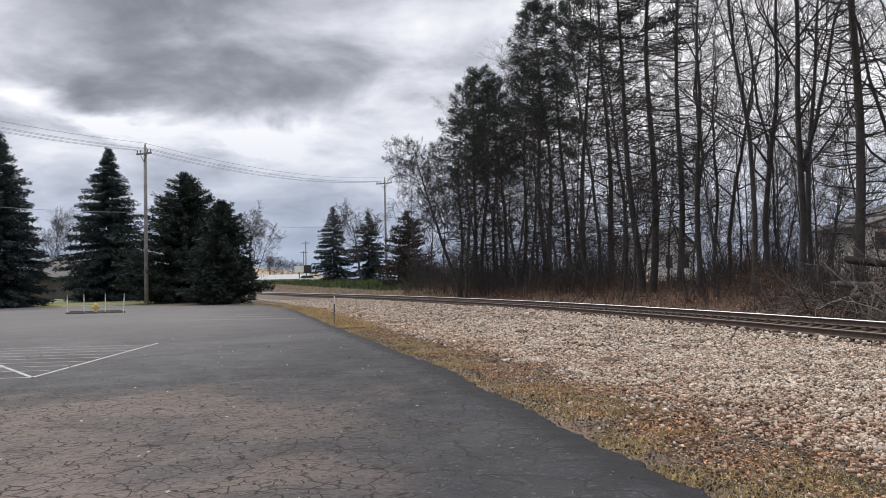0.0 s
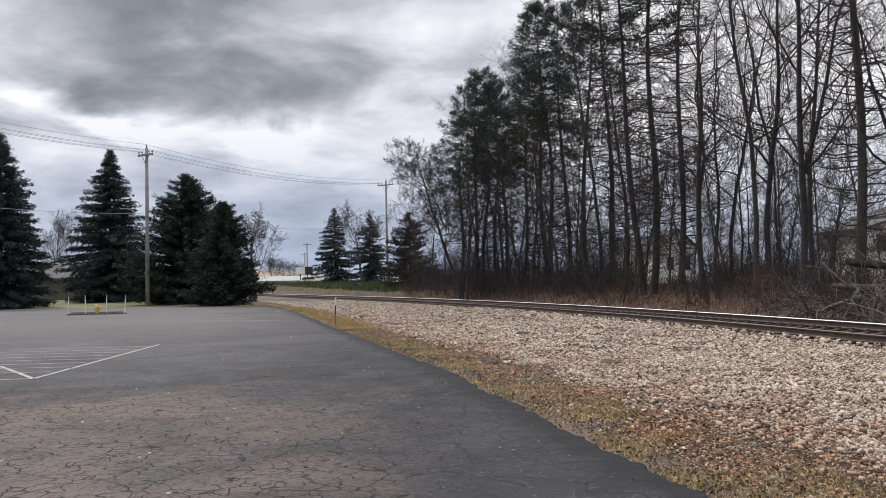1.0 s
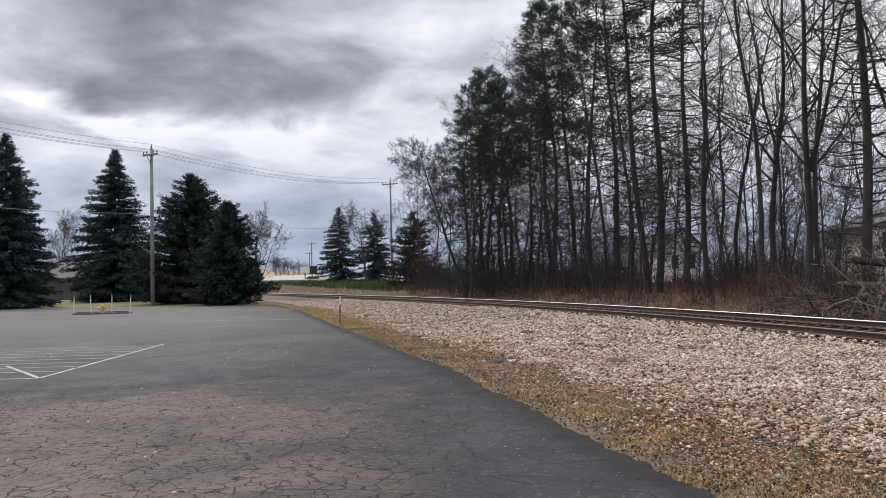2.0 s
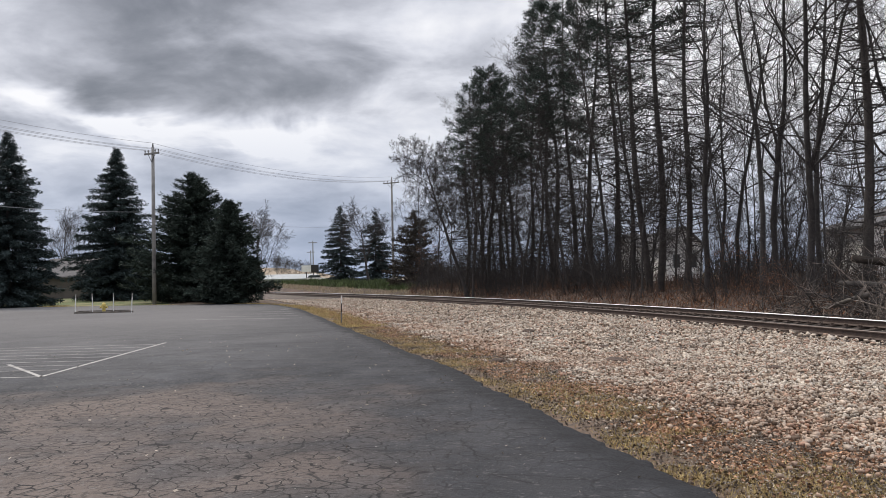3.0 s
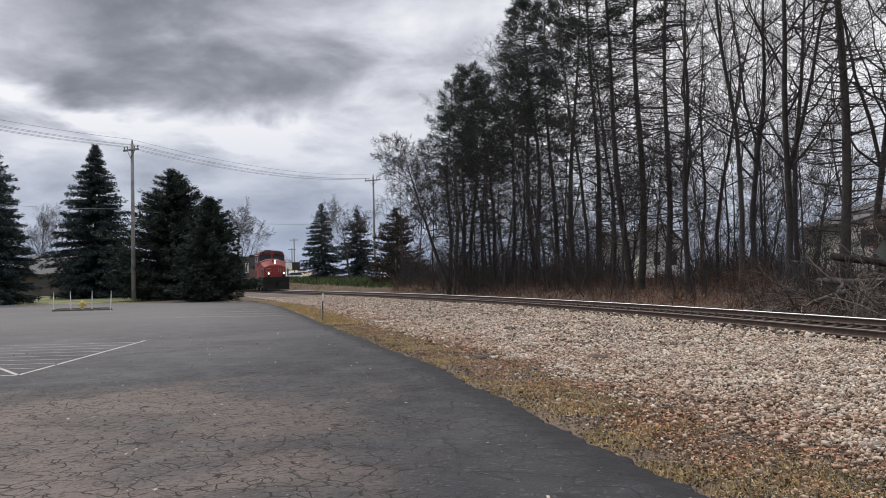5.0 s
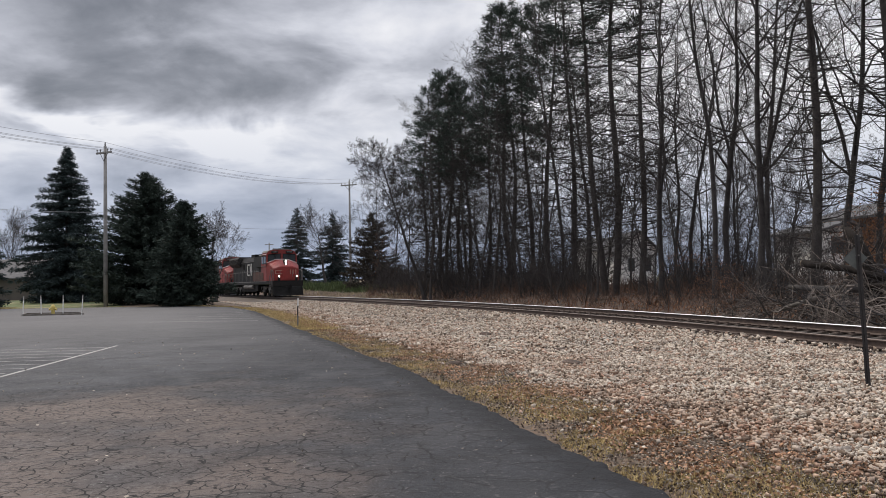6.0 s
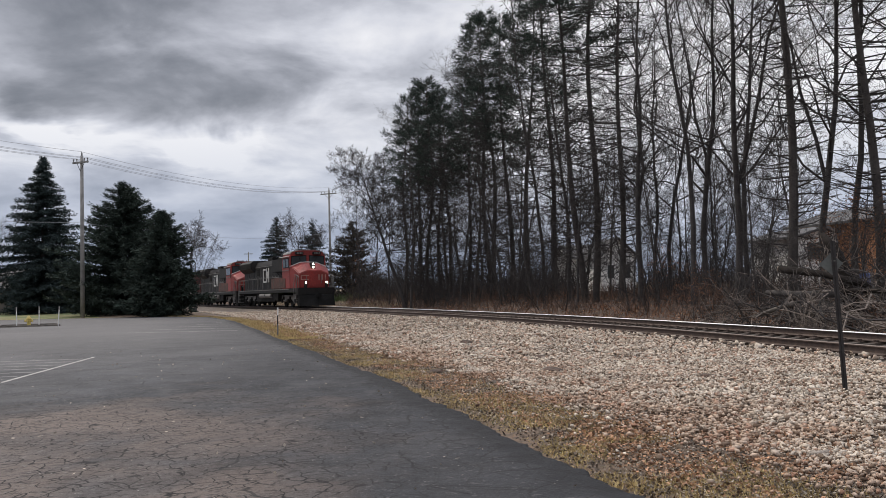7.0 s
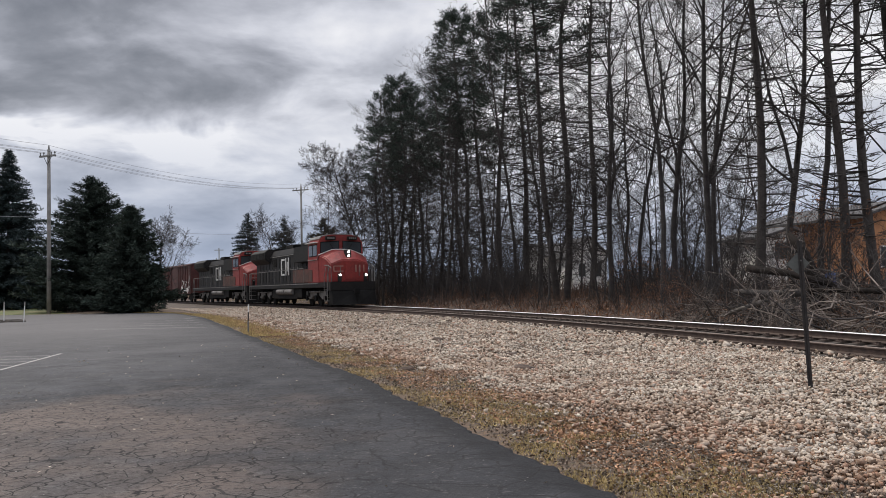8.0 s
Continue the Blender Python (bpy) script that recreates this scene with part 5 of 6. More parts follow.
    for s in (-1, 1):
        rod([(s * 1.53, 8.52, 3.32), (s * 0.64, 8.56, 3.66), (0, 8.57, 3.68)], 0.035, "trim_stripe", WHITE, nose)
        rod([(s * 1.55, 6.25, 3.02), (s * 1.55, 8.3, 3.02), (s * 1.53, 8.52, 3.32)], 0.026, "trim_stripe", TANKGREY, nose)
        rod([(s * 0.62, 10.17, 1.9), (s * 0.62, 10.17, 2.5)], 0.02, "grab_bar", TANKGREY, nose)
    Build().box(-0.32, 10.08, 1.7, 0.32, 10.16, 2.86).done("nose_door", LOCORED, nose, bevel=0.02)
    Build().box(-0.17, 9.5, 3.08, 0.17, 9.97, 3.60).done("headlight_housing", LOCOBLACK, nose, bevel=0.03)
    for z in (3.21, 3.46):
        rod([(0, 9.9, z), (0, 10.0, z)], 0.072, "headlight", LAMPON, nose, 14)
    # the road's emblem on the nose: plain pale bars
    for x0, z0, x1, z1 in ((-1.05, 2.52, -0.42, 2.58), (-1.05, 2.20, -0.42, 2.26), (-1.08, 2.22, -1.02, 2.56), (0.38, 2.18, 0.46, 2.62), (0.64, 2.18, 0.72, 2.62), (0.92, 2.18, 0.99, 2.62)):
        Build().box(-x1, 10.12, z0, -x0, 10.14, z1).done("emblem_bar", GOLDGREY, nose)
    # and on the hood side
    for s in (-1, 1):
        for y0, z0, y1, z1 in ((-2.3, 3.32, -1.4, 3.45), (-2.3, 2.2, -1.4, 2.33), (-2.3, 2.2, -2.17, 3.45), (-1.09, 2.2, -0.95, 3.5), (-0.73, 2.5, -0.6, 3.2), (-0.39, 2.2, -0.25, 3.5)):
            Build().box(s * 1.0 - 0.02, y0, z0, s * 1.0 + 0.02, y1, z1).done("emblem_bar", WHITE, root)
    # pilot, plow, steps, coupler
    Build().box(-1.5, 10.0, 1.0, 1.5, 10.75, 1.55).done("front_platform", LOCOBLACK, root, bevel=0.03)
    p = Build()
    p.v = [(-1.5, 10.5, 1.0), (1.5, 10.5, 1.0), (1.5, 10.5, 0.14), (-1.5, 10.5, 0.14), (-1.4, 10.8, 1.0), (1.4, 10.8, 1.0), (1.45, 11.0, 0.12), (-1.45, 11.0, 0.12), (0, 11.05, 0.95), (0, 11.4, 0.12)]
    p.f = [(0, 1, 2, 3), (4, 8, 9, 7), (8, 5, 6, 9), (0, 4, 7, 3), (1, 2, 6, 5), (0, 1, 5, 8, 4), (3, 7, 9, 6, 2)]
    p.done("plow", UNDER, root)
    rod([(0, 10.6, 0.95), (0, 11.35, 0.95)], 0.11, "coupler", UNDER, root, 8)
    Build().box(-0.17, 11.2, 0.78, 0.17, 11.5, 1.1).done("coupler_head", UNDER, root, bevel=0.03)
    rod([(0, -10.5, 0.95), (0, -11.15, 0.95)], 0.11, "coupler", UNDER, root, 8)
    for s in (-1, 1):
        rod([(s * 0.86, 10.72, 1.98), (s * 0.86, 10.82, 1.98)], 0.062, "ditch_light", LAMPON, root, 14)
        Build().box(s * 0.86 - 0.11, 10.55, 1.55, s * 0.86 + 0.11, 10.73, 2.08).done("ditch_light_housing", LOCOBLACK, root, bevel=0.02)
        for yy in (9.6, -10.5):
            for z in (0.35, 0.7, 1.05):
                Build().box(s * 1.3 - 0.22, yy, z, s * 1.3 + 0.22, yy + 0.55, z + 0.04).done("step", TANKGREY, root)
            for y2 in (yy - 0.02, yy + 0.6):
                rod([(s * 1.52, y2, 0.35), (s * 1.52, y2, 1.9), (s * 1.45, y2 + (0.25 if yy > 0 else 0), 2.55)], 0.024, "step_rail", TANKGREY, root)
        for y0, y1 in ((-10.3, 5.0),):
            rod([(s * 1.47, y0, 2.55), (s * 1.47, y1, 2.55)], 0.02, "handrail", TANKGREY, root)
            for k in range(9):
                y = y0 + (y1 - y0) * k / 8
                rod([(s * 1.47, y, 1.55), (s * 1.47, y, 2.55)], 0.018, "stanchion", TANKGREY, root, 4)
        rod([(s * 1.40, 9.3, 2.62), (s * 1.46, 10.2, 2.60), (s * 1.44, 10.72, 2.45), (s * 1.44, 10.74, 1.55)], 0.026, "front_rail", TANKGREY, root)
        rod([(s * 1.46, 10.2, 2.60), (s * 1.46, 10.2, 1.55)], 0.024, "front_rail", TANKGREY, root)
    return root, wheels


def boxcar(label):
    root = empty("boxcar", Matrix(), label, "freight car", "cars of the freight train")
    wheels = []
    Build().box(-1.45, -8.4, 1.05, 1.45, 8.4, 4.35).done("body", BOXRED, root, bevel=0.03)
    Build().prism_y([(-1.52, 4.30), (1.52, 4.30), (1.4, 4.46), (0, 4.60), (-1.4, 4.46)], -8.45, 8.45).done("roof", BOXRED, root)
    for s in (-1, 1):
        for k in range(19):
            y = -8.3 + k * 16.6 / 18
            if abs(y) > 1.7:
                Build().box(s * 1.48 - 0.04, y - 0.06, 1.1, s * 1.48 + 0.05, y + 0.06, 4.3).done("rib", BOXRED, root)
        d = Build().box(s * 1.5 - 0.04, -1.6, 1.15, s * 1.5 + 0.04, 1.6, 4.1).done("sliding_door", BOXRED, root, bevel=0.02)
        for k in range(5):
            Build().box(s * 1.55 - 0.02, -1.55, 1.5 + 0.55 * k, s * 1.55 + 0.02, 1.55, 1.58 + 0.55 * k).done("door_rib", BOXRED, d)
        Build().box(s * 1.5 - 0.03, -8.4, 0.98, s * 1.5 + 0.03, 8.4, 1.14).done("side_sill", BOXRED, root)
        # spray-painted scrawl near the end: plain pale shapes
        rg = random.Random(5)
        for k in range(34):
            y = 3.4 + rg.uniform(0, 4.4)
            z = 1.25 + rg.uniform(0, 1.9) * rg.random()
            m = Matrix.Translation((s * 1.535, y, z)) @ Matrix.Rotation(rg.uniform(-1.4, 1.4), 4, "X")
            Build().box(-0.006, -0.06, -0.26, 0.006, 0.06, 0.26, m).done("paint_mark", WHITE, root)
        for yy in (7.7, 8.3):
            rod([(s * 1.56, yy, 1.1), (s * 1.56, yy, 4.2)], 0.02, "ladder_rail", TANKGREY, root)
        for k in range(7):
            rod([(s * 1.56, 7.7, 1.3 + 0.42 * k), (s * 1.56, 8.3, 1.3 + 0.42 * k)], 0.016, "rung", TANKGREY, root)
    Build().box(-0.5, -8.2, 0.75, 0.5, 8.2, 1.06).done("centre_sill", UNDER, root)
    for yc in (-6.3, 6.3):
        for s in (-1, 1):
            Build().prism([(yc - 1.2, 0.35), (yc - 0.8, 0.35), (yc - 0.4, 0.2), (yc + 0.4, 0.2), (yc + 0.8, 0.35), (yc + 1.2, 0.35), (yc + 1.2, 0.6), (yc + 0.5, 0.85), (yc - 0.5, 0.85), (yc - 1.2, 0.6)],
                          s * 0.98 - 0.08, s * 0.98 + 0.08).done("truck_frame", UNDER, root, bevel=0.02)
        Build().box(-1.0, yc - 0.25, 0.5, 1.0, yc + 0.25, 0.9).done("bolster", UNDER, root)
        for dy in (-0.88, 0.88):
            wheels.append((wheelset(0.46, root, yc + dy), 0.46))
    for yy in (8.4, -8.4):
        rod([(0, yy, 0.9), (0, yy + (0.55 if yy > 0 else -0.55), 0.9)], 0.1, "coupler", UNDER, root, 8)
    return root, wheels


SPEED = 16.6
FRONT_AT_8 = s_at_y(54.3)
TRAIN = []
lead = FRONT_AT_8
for k in range(2):
    TRAIN.append((*locomotive(("red and black diesel locomotive with lit headlights", "second red and black diesel locomotive, headlights dark")[k]), lead + 11.3))
    TRAIN[-1][0].scale = (1.05, 1.05, 1.05)
    lead += 23.3
for k in range(2):
    TRAIN.append((*boxcar("rust-red ribbed boxcar with pale spray-painted marks"), lead + 8.9))
    lead += 17.9
for o in TRAIN[1][0].children_recursive:
    if o.name.startswith(("headlight", "ditch_light")) and "housing" not in o.name:
        o.data.materials[0] = TANKGREY


# ---- brush, logs, stones, leaves ----
def brush_stuff(name, label, count, d0, d1, y0, y1, hmin, hmax, w, material, seed, lean=0.35, lift=0.0, power=1.0):
    rng = np.random.default_rng(seed)
    y = y0 + (y1 - y0) * rng.uniform(0, 1, count) ** power
    d = rng.uniform(d0, d1, count)
    s = np.interp(y, TRACK_XY[:, 1], TRACK_S)
    x = np.interp(s, TRACK_S, TRACK_XY[:, 0]) + d
    z = land(x, y)
    clump = np.array([noise.noise(Vector((a * 0.35, b * 0.35, seed))) for a, b in zip(x, y)])
    keep = clump > rng.uniform(-0.6, 0.35, count)
    if d1 < 0:
        u = from_lot(x, y)
        keep &= (u > 0.02) & (u < rng.uniform(0.2, 1.7, count))
    if name in ("thicket", "rear_thicket"):
        g = x / y
        keep &= ~(((g > 0.235) & (g < 0.315)) | ((g > 0.475) & (g < 0.72)) & (y > 22))
    if d1 > 0 and name not in ("green_bank", "far_grass"):
        keep &= x / y > -0.05
    base = np.stack([x, y, z + lift - 0.05], 1)[keep]
    dirs = rot_dirs(np.tile([0, 0, 1.0], (len(base), 1)), lean, rng)
    L = rng.uniform(hmin, hmax, len(base)) * (0.75 + 0.6 * np.clip(clump[keep], 0, 1))
    co, f = blades(base, dirs, L, np.full(len(base), w), rng)
    tagged(new(name, quick_mesh(name, co, f, 4, material)), label, "undergrowth", kind="stuff")
    return base


brush_stuff("dry_brush", "tangled dry brown stems along the wooded bank", 26000, 3.4, 15, 12, 110, 0.4, 1.6, 0.022, BRUSH, 3, 0.45, power=1.5)
brush_stuff("russet_undergrowth", "low russet weeds and dead leaves under the trees", 18000, 3.6, 18, 12, 100, 0.2, 0.8, 0.035, REDBRUSH, 4, 0.7, power=1.5)
brush_stuff("thicket", "thin tangled stems deep in the wood", 34000, 7, 60, 16, 150, 1.0, 4.6, 0.034, TWIG, 15, 0.5, power=1.2)
brush_stuff("thicket_russet", "russet leaf-hung shrubs deep in the wood", 7000, 6, 26, 14, 120, 0.4, 1.5, 0.05, BRUSH, 16, 0.4, power=1.2)
brush_stuff("fine_saplings", "thin grey saplings in the edge of the wood", 500, 5.5, 22, 14, 110, 1.8, 4.0, 0.03, TWIG, 5, 0.25, power=1.3)
brush_stuff("green_bank", "low green winter hedge beyond the bend", 16000, 7, 16, 85, 150, 0.4, 1.1, 0.10, HEDGE, 17, 0.45)
brush_stuff("far_grass", "low pale grass beyond the bend", 9000, 3.2, 7, 66, 140, 0.15, 0.5, 0.05, PALEGRASS, 7, 0.3)


def leaf_stuff(name, label, count, d0, d1, y0, y1, size, material, seed, power=1.6):
    rng = np.random.default_rng(seed)
    y = y0 + (y1 - y0) * rng.uniform(0, 1, count) ** power
    d = rng.uniform(d0, d1, count)
    x = np.interp(y, TRACK_XY[:, 1], TRACK_XY[:, 0]) + d
    clump = np.array([noise.noise(Vector((a * 0.6, b * 0.6, seed))) for a, b in zip(x, y)])
    keep = clump > rng.uniform(-0.5, 0.5, count)
    if d1 < 0:
        u = from_lot(x, y)
        keep &= (u > rng.uniform(0.1, 1.3, count)) & (u < rng.uniform(1.2, 3.6, count))
    base = np.stack([x, y, land(x, y) + 0.045], 1)[keep]
    dirs = rot_dirs(rng.normal(0, 1, (len(base), 3)) * [1, 1, 0.2], 0.05, rng)
    co, f = blades(base, dirs, rng.uniform(0.6, 1.3, len(base)) * size, rng.uniform(0.4, 0.8, len(base)) * size, rng)
    tagged(new(name, quick_mesh(name, co, f, 4, material)), label, "leaves", kind="stuff")


brush_stuff("rear_thicket", "dark thicket under the pines", 1800, 8, 34, 55, 105, 1.0, 4.5, 0.05, TWIG, 18, 0.4)
leaf_stuff("bank_leaves", "dead leaves covering the bank", 14000, 2.6, 12, 10, 80, 0.11, LEAF, 9)


PALELEAF = mat("pale_leaf", (0.42, 0.36, 0.29), 0.9, 3.0, 0.3, 0.0, 20.0, island=0.5)


def verge_cover(name, label, category, count, u0, u1, y0, y1, power, length, width, flat, material, seed, clumpy, lift):
    """Grass or leaves strewn along the asphalt's edge."""
    rng = np.random.default_rng(seed)
    y = y0 + (y1 - y0) * rng.uniform(0, 1, count) ** power
    u = u0 + (u1 - u0) * rng.beta(1.6, 1.9, count)
    x = np.interp(y, EDGE_Y, EDGE_X) + u
    patch = np.array([noise.noise(Vector((a * 0.7, b * 0.7, seed))) + 0.5 * noise.noise(Vector((a * 2.6, b * 2.6, seed))) for a, b in zip(x, y)])
    keep = patch > rng.uniform(-0.35, 0.35, count) * 0.8 + clumpy
    base = np.stack([x, y, land(x, y) + lift], 1)[keep]
    if flat:
        dirs = rot_dirs(rng.normal(0, 1, base.shape) * [1, 1, 0.22], 0.04, rng)
    else:
        dirs = rot_dirs(np.tile([0, 0, 0.7], (len(base), 1)), 0.8, rng)
        dirs[:, 2] = np.abs(dirs[:, 2])
    co, f = blades(base, dirs, rng.uniform(length * 0.5, length * 1.3, len(base)), rng.uniform(width * 0.6, width * 1.3, len(base)), rng)
    tagged(new(name, quick_mesh(name, co, f, 4, material)), label, category, kind="stuff")


verge_cover("verge_grass", "short dry yellow grass along the asphalt edge", "grass", 120000, 0.0, 1.7, 4, 34, 1.5, 0.055, 0.009, False, GRASS, 6, -0.05, 0.0)
verge_cover("far_verge_grass", "dry yellow-green grass further along the asphalt", "grass", 22000, 0.0, 1.9, 30, 62, 1.0, 0.10, 0.02, False, GRASS, 7, -0.15, 0.0)
verge_cover("green_verge_grass", "greener tufts of short grass beside the asphalt", "grass", 5000, 0.0, 1.4, 4, 40, 1.4, 0.05, 0.008, False, HEDGE, 10, 0.1, 0.0)
verge_cover("fallen_leaves", "curled dead russet leaves on the verge", "leaves", 70000, 0.4, 3.5, 4, 45, 1.5, 0.045, 0.027, True, LEAF, 8, -0.05, 0.03)
verge_cover("litter_chips", "pale dry leaf scraps and bark chips on the soil", "leaves", 30000, 0.1, 2.8, 4, 30, 1.4, 0.030, 0.013, True, PALELEAF, 9, -0.4, 0.03)
verge_cover("soil_crumbs", "dark crumbs of soil and rotted leaves on the verge", "soil", 34000, -0.02, 2.6, 4, 32, 1.5, 0.036, 0.026, True, SOIL, 11, -0.7, 0.022)


def lot_leaves():
    rng = np.random.default_rng(91)
    y = rng.uniform(4.5, 26, 260)
    x = np.interp(y, EDGE_Y, EDGE_X) - rng.uniform(0.2, 11, 260)
    base = np.stack([x, y, land(x, y) + 0.05], 1)
    d = rot_dirs(rng.normal(0, 1, base.shape) * [1, 1, 0.1], 0.03, rng)
    co, f = blades(base, d, rng.uniform(0.02, 0.075, 260), rng.uniform(0.012, 0.04, 260), rng)
    tagged(new("blown_leaves", quick_mesh("blown_leaves", co, f, 4, PALELEAF)), "pale dry leaves blown over the asphalt", "leaves", kind="stuff")


lot_leaves()


def stone_mesh(seed):
    """An angular chip: a cube with its corners pushed about."""
    rng = np.random.default_rng(seed)
    co = np.array([(x, y, z) for z in (-1, 1) for y in (-1, 1) for x in (-1, 1)], float) * 0.72
    co *= rng.uniform(0.5, 1.35, (8, 1))
    co += rng.normal(0, 0.2, (8, 3))
    quads = ((0, 2, 3, 1), (4, 5, 7, 6), (0, 1, 5, 4), (2, 6, 7, 3), (0, 4, 6, 2), (1, 3, 7, 5))
    return co, np.array([t for q in quads for t in ((q[0], q[1], q[2]), (q[0], q[2], q[3]))])


def stones():
    kinds = [stone_mesh(k) for k in range(6)]
    rng = np.random.default_rng(12)

    def scatter(count, y0, y1, d0, d1, size, power):
        y = y0 + (y1 - y0) * rng.uniform(0, 1, count) ** power
        d = rng.uniform(d0, d1, count)
        x = np.interp(y, TRACK_XY[:, 1], TRACK_XY[:, 0]) + d
        u = from_lot(x, y)
        patch = np.array([noise.noise(Vector((a * 0.8, b * 0.8, 3.0))) for a, b in zip(x, y)])
        keep = rng.uniform(0, 1, count) < np.clip((u - 1.25 + 0.5 * patch) / 1.1, 0.0, 1) + 0.025 * (u > 0.3)
        x, y = x[keep], y[keep]
        r = np.clip(size * rng.lognormal(0, 0.38, len(x)), 0, 2.1 * size)
        return x, y, land(x, y) + r * 0.25 + 0.015 + rng.uniform(0, 0.035, len(x)), r

    def joined(name, pack, label):
        x, y, z, r = pack
        cos, fcs, base = [], [], 0
        which = rng.integers(0, 6, len(x))
        for k, (co, fs) in enumerate(kinds):
            ix = np.where(which == k)[0]
            a = rng.uniform(0, 2 * np.pi, len(ix))
            tl = rng.normal(0, 0.5, len(ix))
            sc = np.stack([rng.uniform(0.8, 1.3, len(ix)), rng.uniform(0.7, 1.1, len(ix)), rng.uniform(0.6, 1.0, len(ix))], 1) * r[ix, None]
            p = co[None] * sc[:, None]
            p = np.stack([p[..., 0], p[..., 1] * np.cos(tl)[:, None] - p[..., 2] * np.sin(tl)[:, None], p[..., 1] * np.sin(tl)[:, None] + p[..., 2] * np.cos(tl)[:, None]], -1)
            q = np.stack([p[..., 0] * np.cos(a)[:, None] - p[..., 1] * np.sin(a)[:, None], p[..., 0] * np.sin(a)[:, None] + p[..., 1] * np.cos(a)[:, None], p[..., 2]], -1)
            q += np.stack([x[ix], y[ix], z[ix]], 1)[:, None]
            cos.append(q.reshape(-1, 3))
            fcs.append((fs[None] + (np.arange(len(ix)) * len(co))[:, None, None]).reshape(-1, 3) + base)
            base += len(ix) * len(co)
        me = quick_mesh(name, np.concatenate(cos), np.concatenate(fcs), 3, STONE)
        co = np.concatenate(cos)
        me.attributes.new("edge", "FLOAT", "POINT").data.foreach_set("value", from_lot(co[:, 0], co[:, 1]).astype(np.float32))
        tagged(new(name, me), label, "ballast", kind="stuff")

    joined("ballast_stones", scatter(78000, 4, 17, -8.8, -1.5, 0.0165, 1.0), "pale grey limestone ballast stones")
    joined("ballast_stones_beyond", scatter(26000, 17, 30, -9.6, -1.5, 0.023, 1.0), "pale limestone ballast stones further along")
    joined("ballast_between_rails", scatter(9000, 3, 45, -1.3, 2.4, 0.030, 1.2), "pale ballast between the ties")
    joined("far_ballast_stones", scatter(26000, 30, 75, -9.4, -1.4, 0.027, 1.15), "pale ballast stones along the bend")
    # the larger stones at the foot of the ballast, one by one
    shared = []
    for k, (co, fs) in enumerate(kinds):
        shared.append(quick_mesh("stone", co * [1.2, 0.9, 0.62], fs, 3, STONE_ONE))
    bed = empty("loose_stones", Matrix(), "larger loose pale stones at the ballast foot", "stones", kind="structure")
    x, y, z, r = scatter(420, 4.5, 22, -8.9, -4.5, 0.030, 1.2)
    for k in range(min(300, len(x))):
        o = new("stone", shared[k % 6])
        o.parent = bed
        o.matrix_basis = Matrix.Translation((x[k], y[k], z[k])) @ Matrix.Rotation(rng.uniform(0, 6.3), 4, "Z") @ Matrix.Scale(r[k], 4)
    for bx, by, br in ((3.79, 7.38, 0.10),):
        o = tagged(new("rock", quick_mesh("rock", kinds[2][0] * [1.3, 0.9, 0.6], kinds[2][1], 3, PALEROCK)), "single pale rock lying on the verge", "rock")
        o.matrix_basis = Matrix.Translation((bx, by, float(land(bx, by)) + br * 0.3)) @ Matrix.Scale(br, 4)


def clods():
    for k, (bx, by, bw) in enumerate(((3.03, 15.5, 0.20), (3.3, 18.4, 0.16), (0.9, 16.6, 0.14), (5.1, 13.2, 0.13), (2.2, 24.0, 0.2))):
        rng = np.random.default_rng(200 + k)
        bm = bmesh.new()
        bmesh.ops.create_icosphere(bm, subdivisions=2, radius=1.0)
        for v in bm.verts:
            v.co = Vector((v.co.x * 1.3, v.co.y * 0.9, v.co.z * 0.42)) * (1 + 0.25 * noise.noise(v.co * 2 + Vector((k, 0, 0))))
        me = bpy.data.meshes.new("earth_clod")
        bm.to_mesh(me)
        bm.free()
        me.materials.append(BANK)
        o = tagged(new("earth_clod", me), "dark clod of earth and dead grass on the ballast", "clod", "clods on the ballast")
        o.matrix_basis = Matrix.Translation((bx, by, float(land(bx, by)) + bw * 0.15)) @ Matrix.Rotation(rng.uniform(0, 3), 4, "Z") @ Matrix.Scale(bw, 4)


clods()
PALEROCK = mat("pale_rock", (0.66, 0.57, 0.48), 0.9, 4.0, 0.2, 0.4, 30.0)
STONE_ONE = stone_material("limestone_piece", True)
stones()


def log(pts, r0, r1, label, m=None, sawn=False):
    pts = [Vector(p) + Vector((0, 0, 0.03 * math.sin(5 * k + r0 * 90))) for k, p in enumerate(pts)]
    fine = [pts[0].lerp(pts[1], 0.5) if k == 1 else p for k, p in enumerate([pts[0], pts[0]] + pts[1:])]
    n = len(fine)
    ob = Build().tube(fine, [(r0 + (r1 - r0) * k / (n - 1)) * (1 + 0.08 * math.sin(k * 2.3)) for k in range(n)], 10).done("log", m or DRYWOOD, smooth=True)
    tagged(ob, label, "log", "fallen wood beside the track")
    if sawn:
        d = (fine[0] - fine[1]).normalized()
        Build().tube([fine[0] + d * 0.004, fine[0] + d * 0.02], [r0 * 0.93, r0 * 0.92], 12).done("sawn_end", SAWN, ob)


def gp(px8, dist, z):
    """A place beyond the track by its bearing number late in the shot."""
    a = math.atan((px8 - 784) / 1474.5) + radians(5.65)
    ys = np.arange(14, 45, 0.1)
    bank = float(ys[np.argmax(side(math.tan(a) * ys, ys) > 3.0)])
    far = bank + (dist - 20) * 0.8
    return (math.tan(a) * far, far, EYE + (z - EYE) * far / dist)


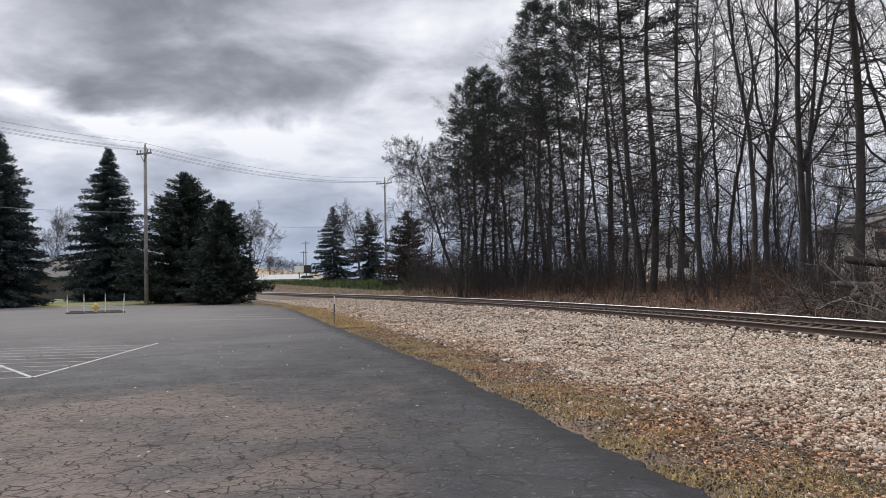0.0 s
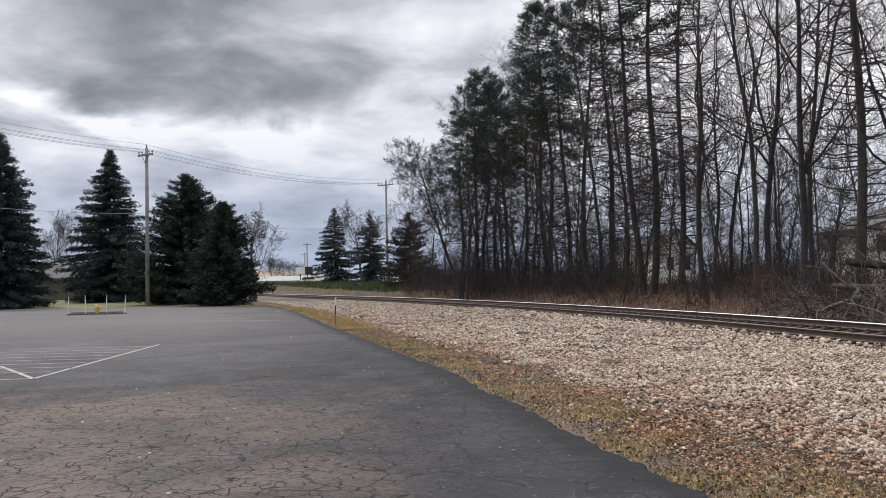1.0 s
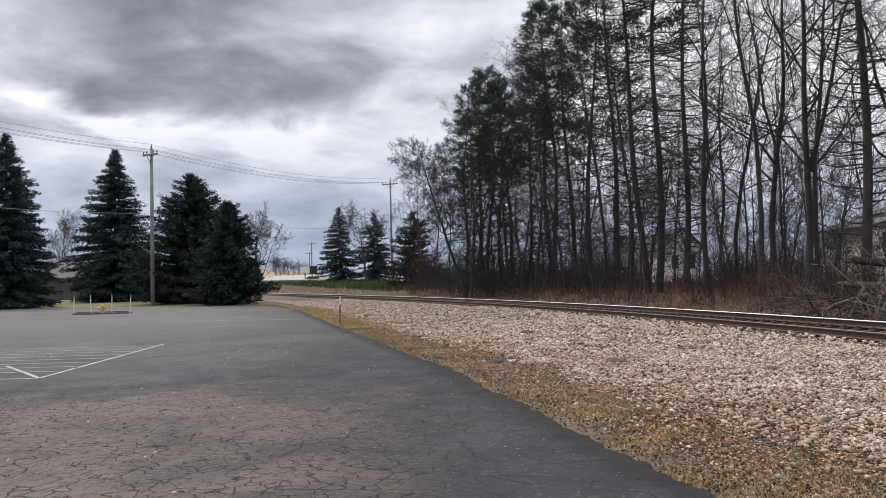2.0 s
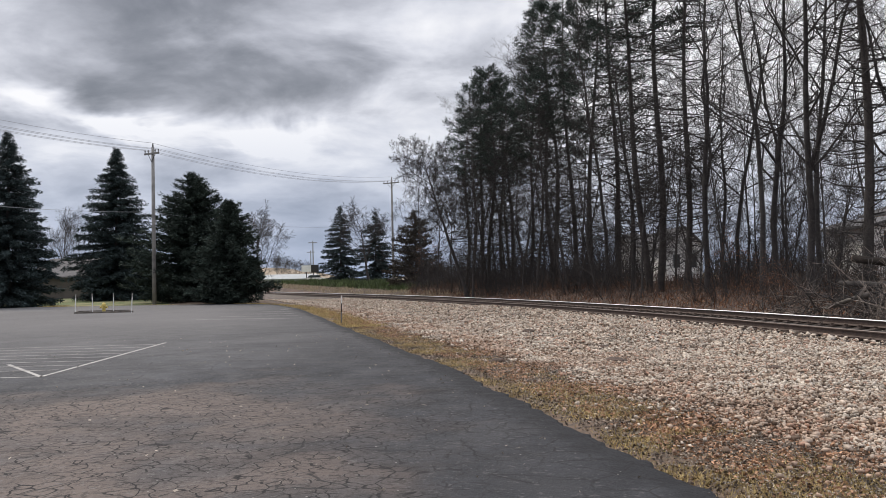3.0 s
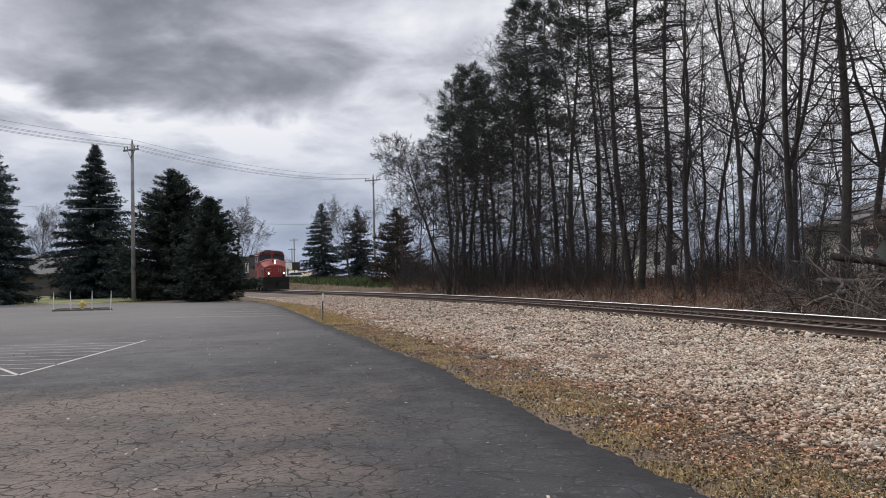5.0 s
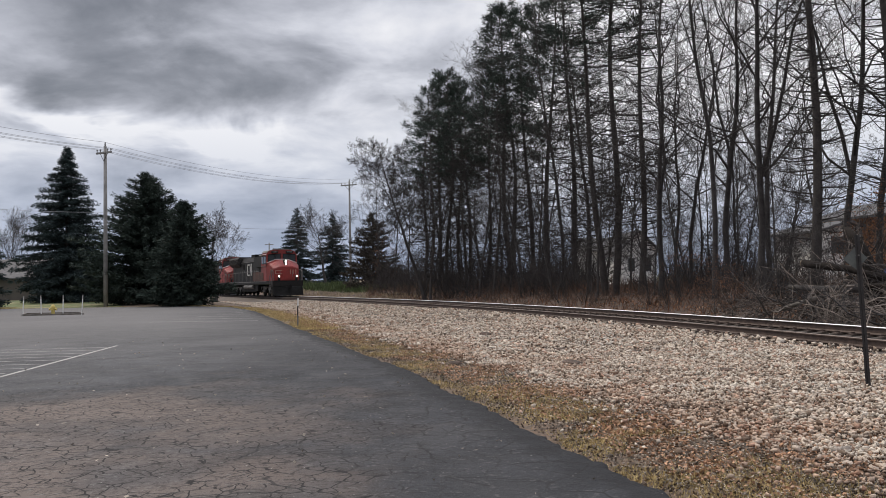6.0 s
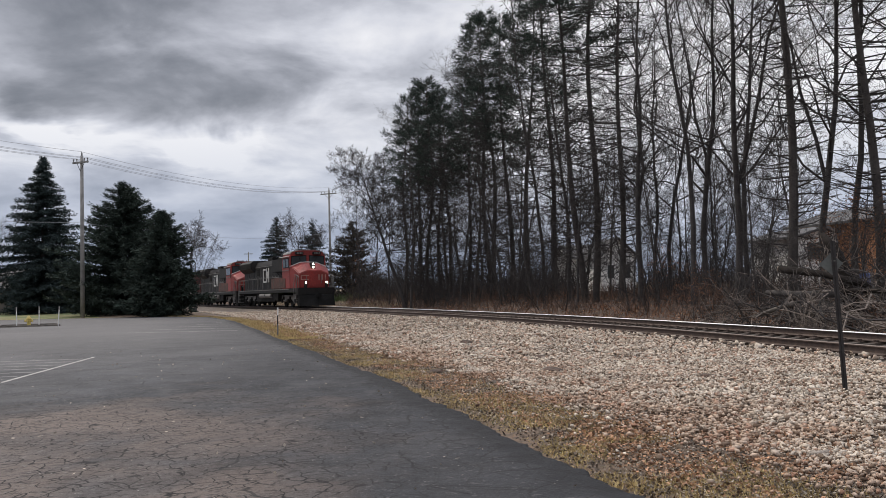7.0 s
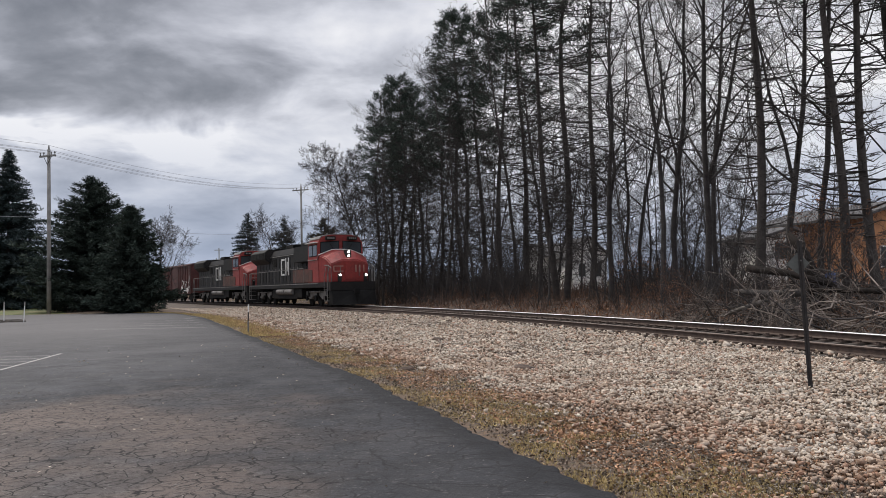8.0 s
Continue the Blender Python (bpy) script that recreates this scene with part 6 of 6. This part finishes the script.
log([gp(1325, 20.5, 1.95), gp(1400, 20.8, 1.76), gp(1470, 21.0, 1.45)], 0.11, 0.09, "sawn dark log resting across the brush pile", DARKBARK, True)
log([gp(1425, 20.4, 1.38), gp(1500, 20.6, 1.33), gp(1620, 21.0, 1.20)], 0.055, 0.085, "long dark fallen trunk on the brush pile", DARKBARK)
log([gp(1300, 20.4, 1.36), gp(1360, 20.6, 1.30), gp(1425, 20.8, 1.30)], 0.07, 0.12, "thick weathered fallen trunk in the brush pile", BARK)
log([gp(1275, 19.8, 0.80), gp(1320, 20.0, 0.98), gp(1345, 20.2, 1.05)], 0.05, 0.075, "weathered branch leaning on the bank")
log([gp(1400, 23, 2.9), gp(1425, 23, 2.35), gp(1440, 23, 1.7), gp(1445, 23, 0.6)], 0.09, 0.22, "broken dead stump with a jagged top", DARKBARK)
log([gp(1130, 26, 0.62), gp(1180, 25.5, 0.72), gp(1230, 25, 1.0)], 0.07, 0.05, "thin fallen pole on the leafy bank", DARKBARK)


def root_pile():
    rng = np.random.default_rng(77)
    tips, shades = [], (Build(), Build())
    for k in range(230):
        b = shades[k % 2]
        px = rng.uniform(1175, 1640)
        dist = rng.uniform(19.6, 22.8)
        p = Vector(gp(px, dist, 0.5))
        p.z = float(land(p.x, p.y)) + abs(rng.normal(0, 0.42)) * (1.0 if px > 1260 else 0.5)
        d = Vector((rng.normal(0, 1), rng.normal(0, 0.5), rng.normal(0.05, 0.42))).normalized()
        limb(b, tips, p, d, rng.uniform(0.8, 2.6), rng.uniform(0.010, 0.036), 1, rng, 0.0, 0.25, (4, 4, 2), 0.007)
    # torn roots hanging from the butt of the trunk
    for k in range(46):
        p = Vector(gp(rng.uniform(1335, 1425), 20.2 + rng.uniform(-0.2, 0.3), rng.uniform(1.0, 1.4)))
        d = Vector((rng.normal(0, 0.75), -0.35, -1)).normalized()
        limb(shades[k % 3 == 0], tips, p, d, rng.uniform(0.7, 1.5), rng.uniform(0.016, 0.036), 1, rng, -0.4, 0.28, (3, 2, 1), 0.008)
    tagged(shades[0].done("brush_pile", PILEWOOD), "heap of broken grey branches and roots by the track", "brush pile", kind="stuff")
    tagged(shades[1].done("brush_pile", BARK), "dark broken branches heaped beside the track", "brush pile", kind="stuff")


root_pile()


# ---- what moves ----
def car_pose(s):
    p0, _ = track(s - 6.5)
    p1, _ = track(s + 6.5)
    mid, d = (p0 + p1) / 2, (p0 - p1).normalized()
    return Matrix.Translation((mid.x, mid.y, RAIL_Z)) @ Matrix.Rotation(math.atan2(-d.x, d.y), 4, "Z")


def still_to_go(t):
    """Metres the train has yet to roll at a time; it slows a little on the bend."""
    return SPEED * (8.0 - t) + 0.9 * (max(0.0, t - 6.0) / 2) ** 2


def motions():
    for car, wheels, s8 in TRAIN:
        walk(car, [(t, car_pose(s8 + still_to_go(t))) for t in np.arange(0, 8.01, 0.25)])
        for w, r in wheels:
            place0 = w.matrix_basis.translation.copy()
            walk(w, [(k / FPS, Matrix.Translation(place0) @ Matrix.Rotation((still_to_go(k / FPS) - still_to_go(0)) / r, 4, "X")) for k in range(0, 8 * FPS + 1)])


motions()
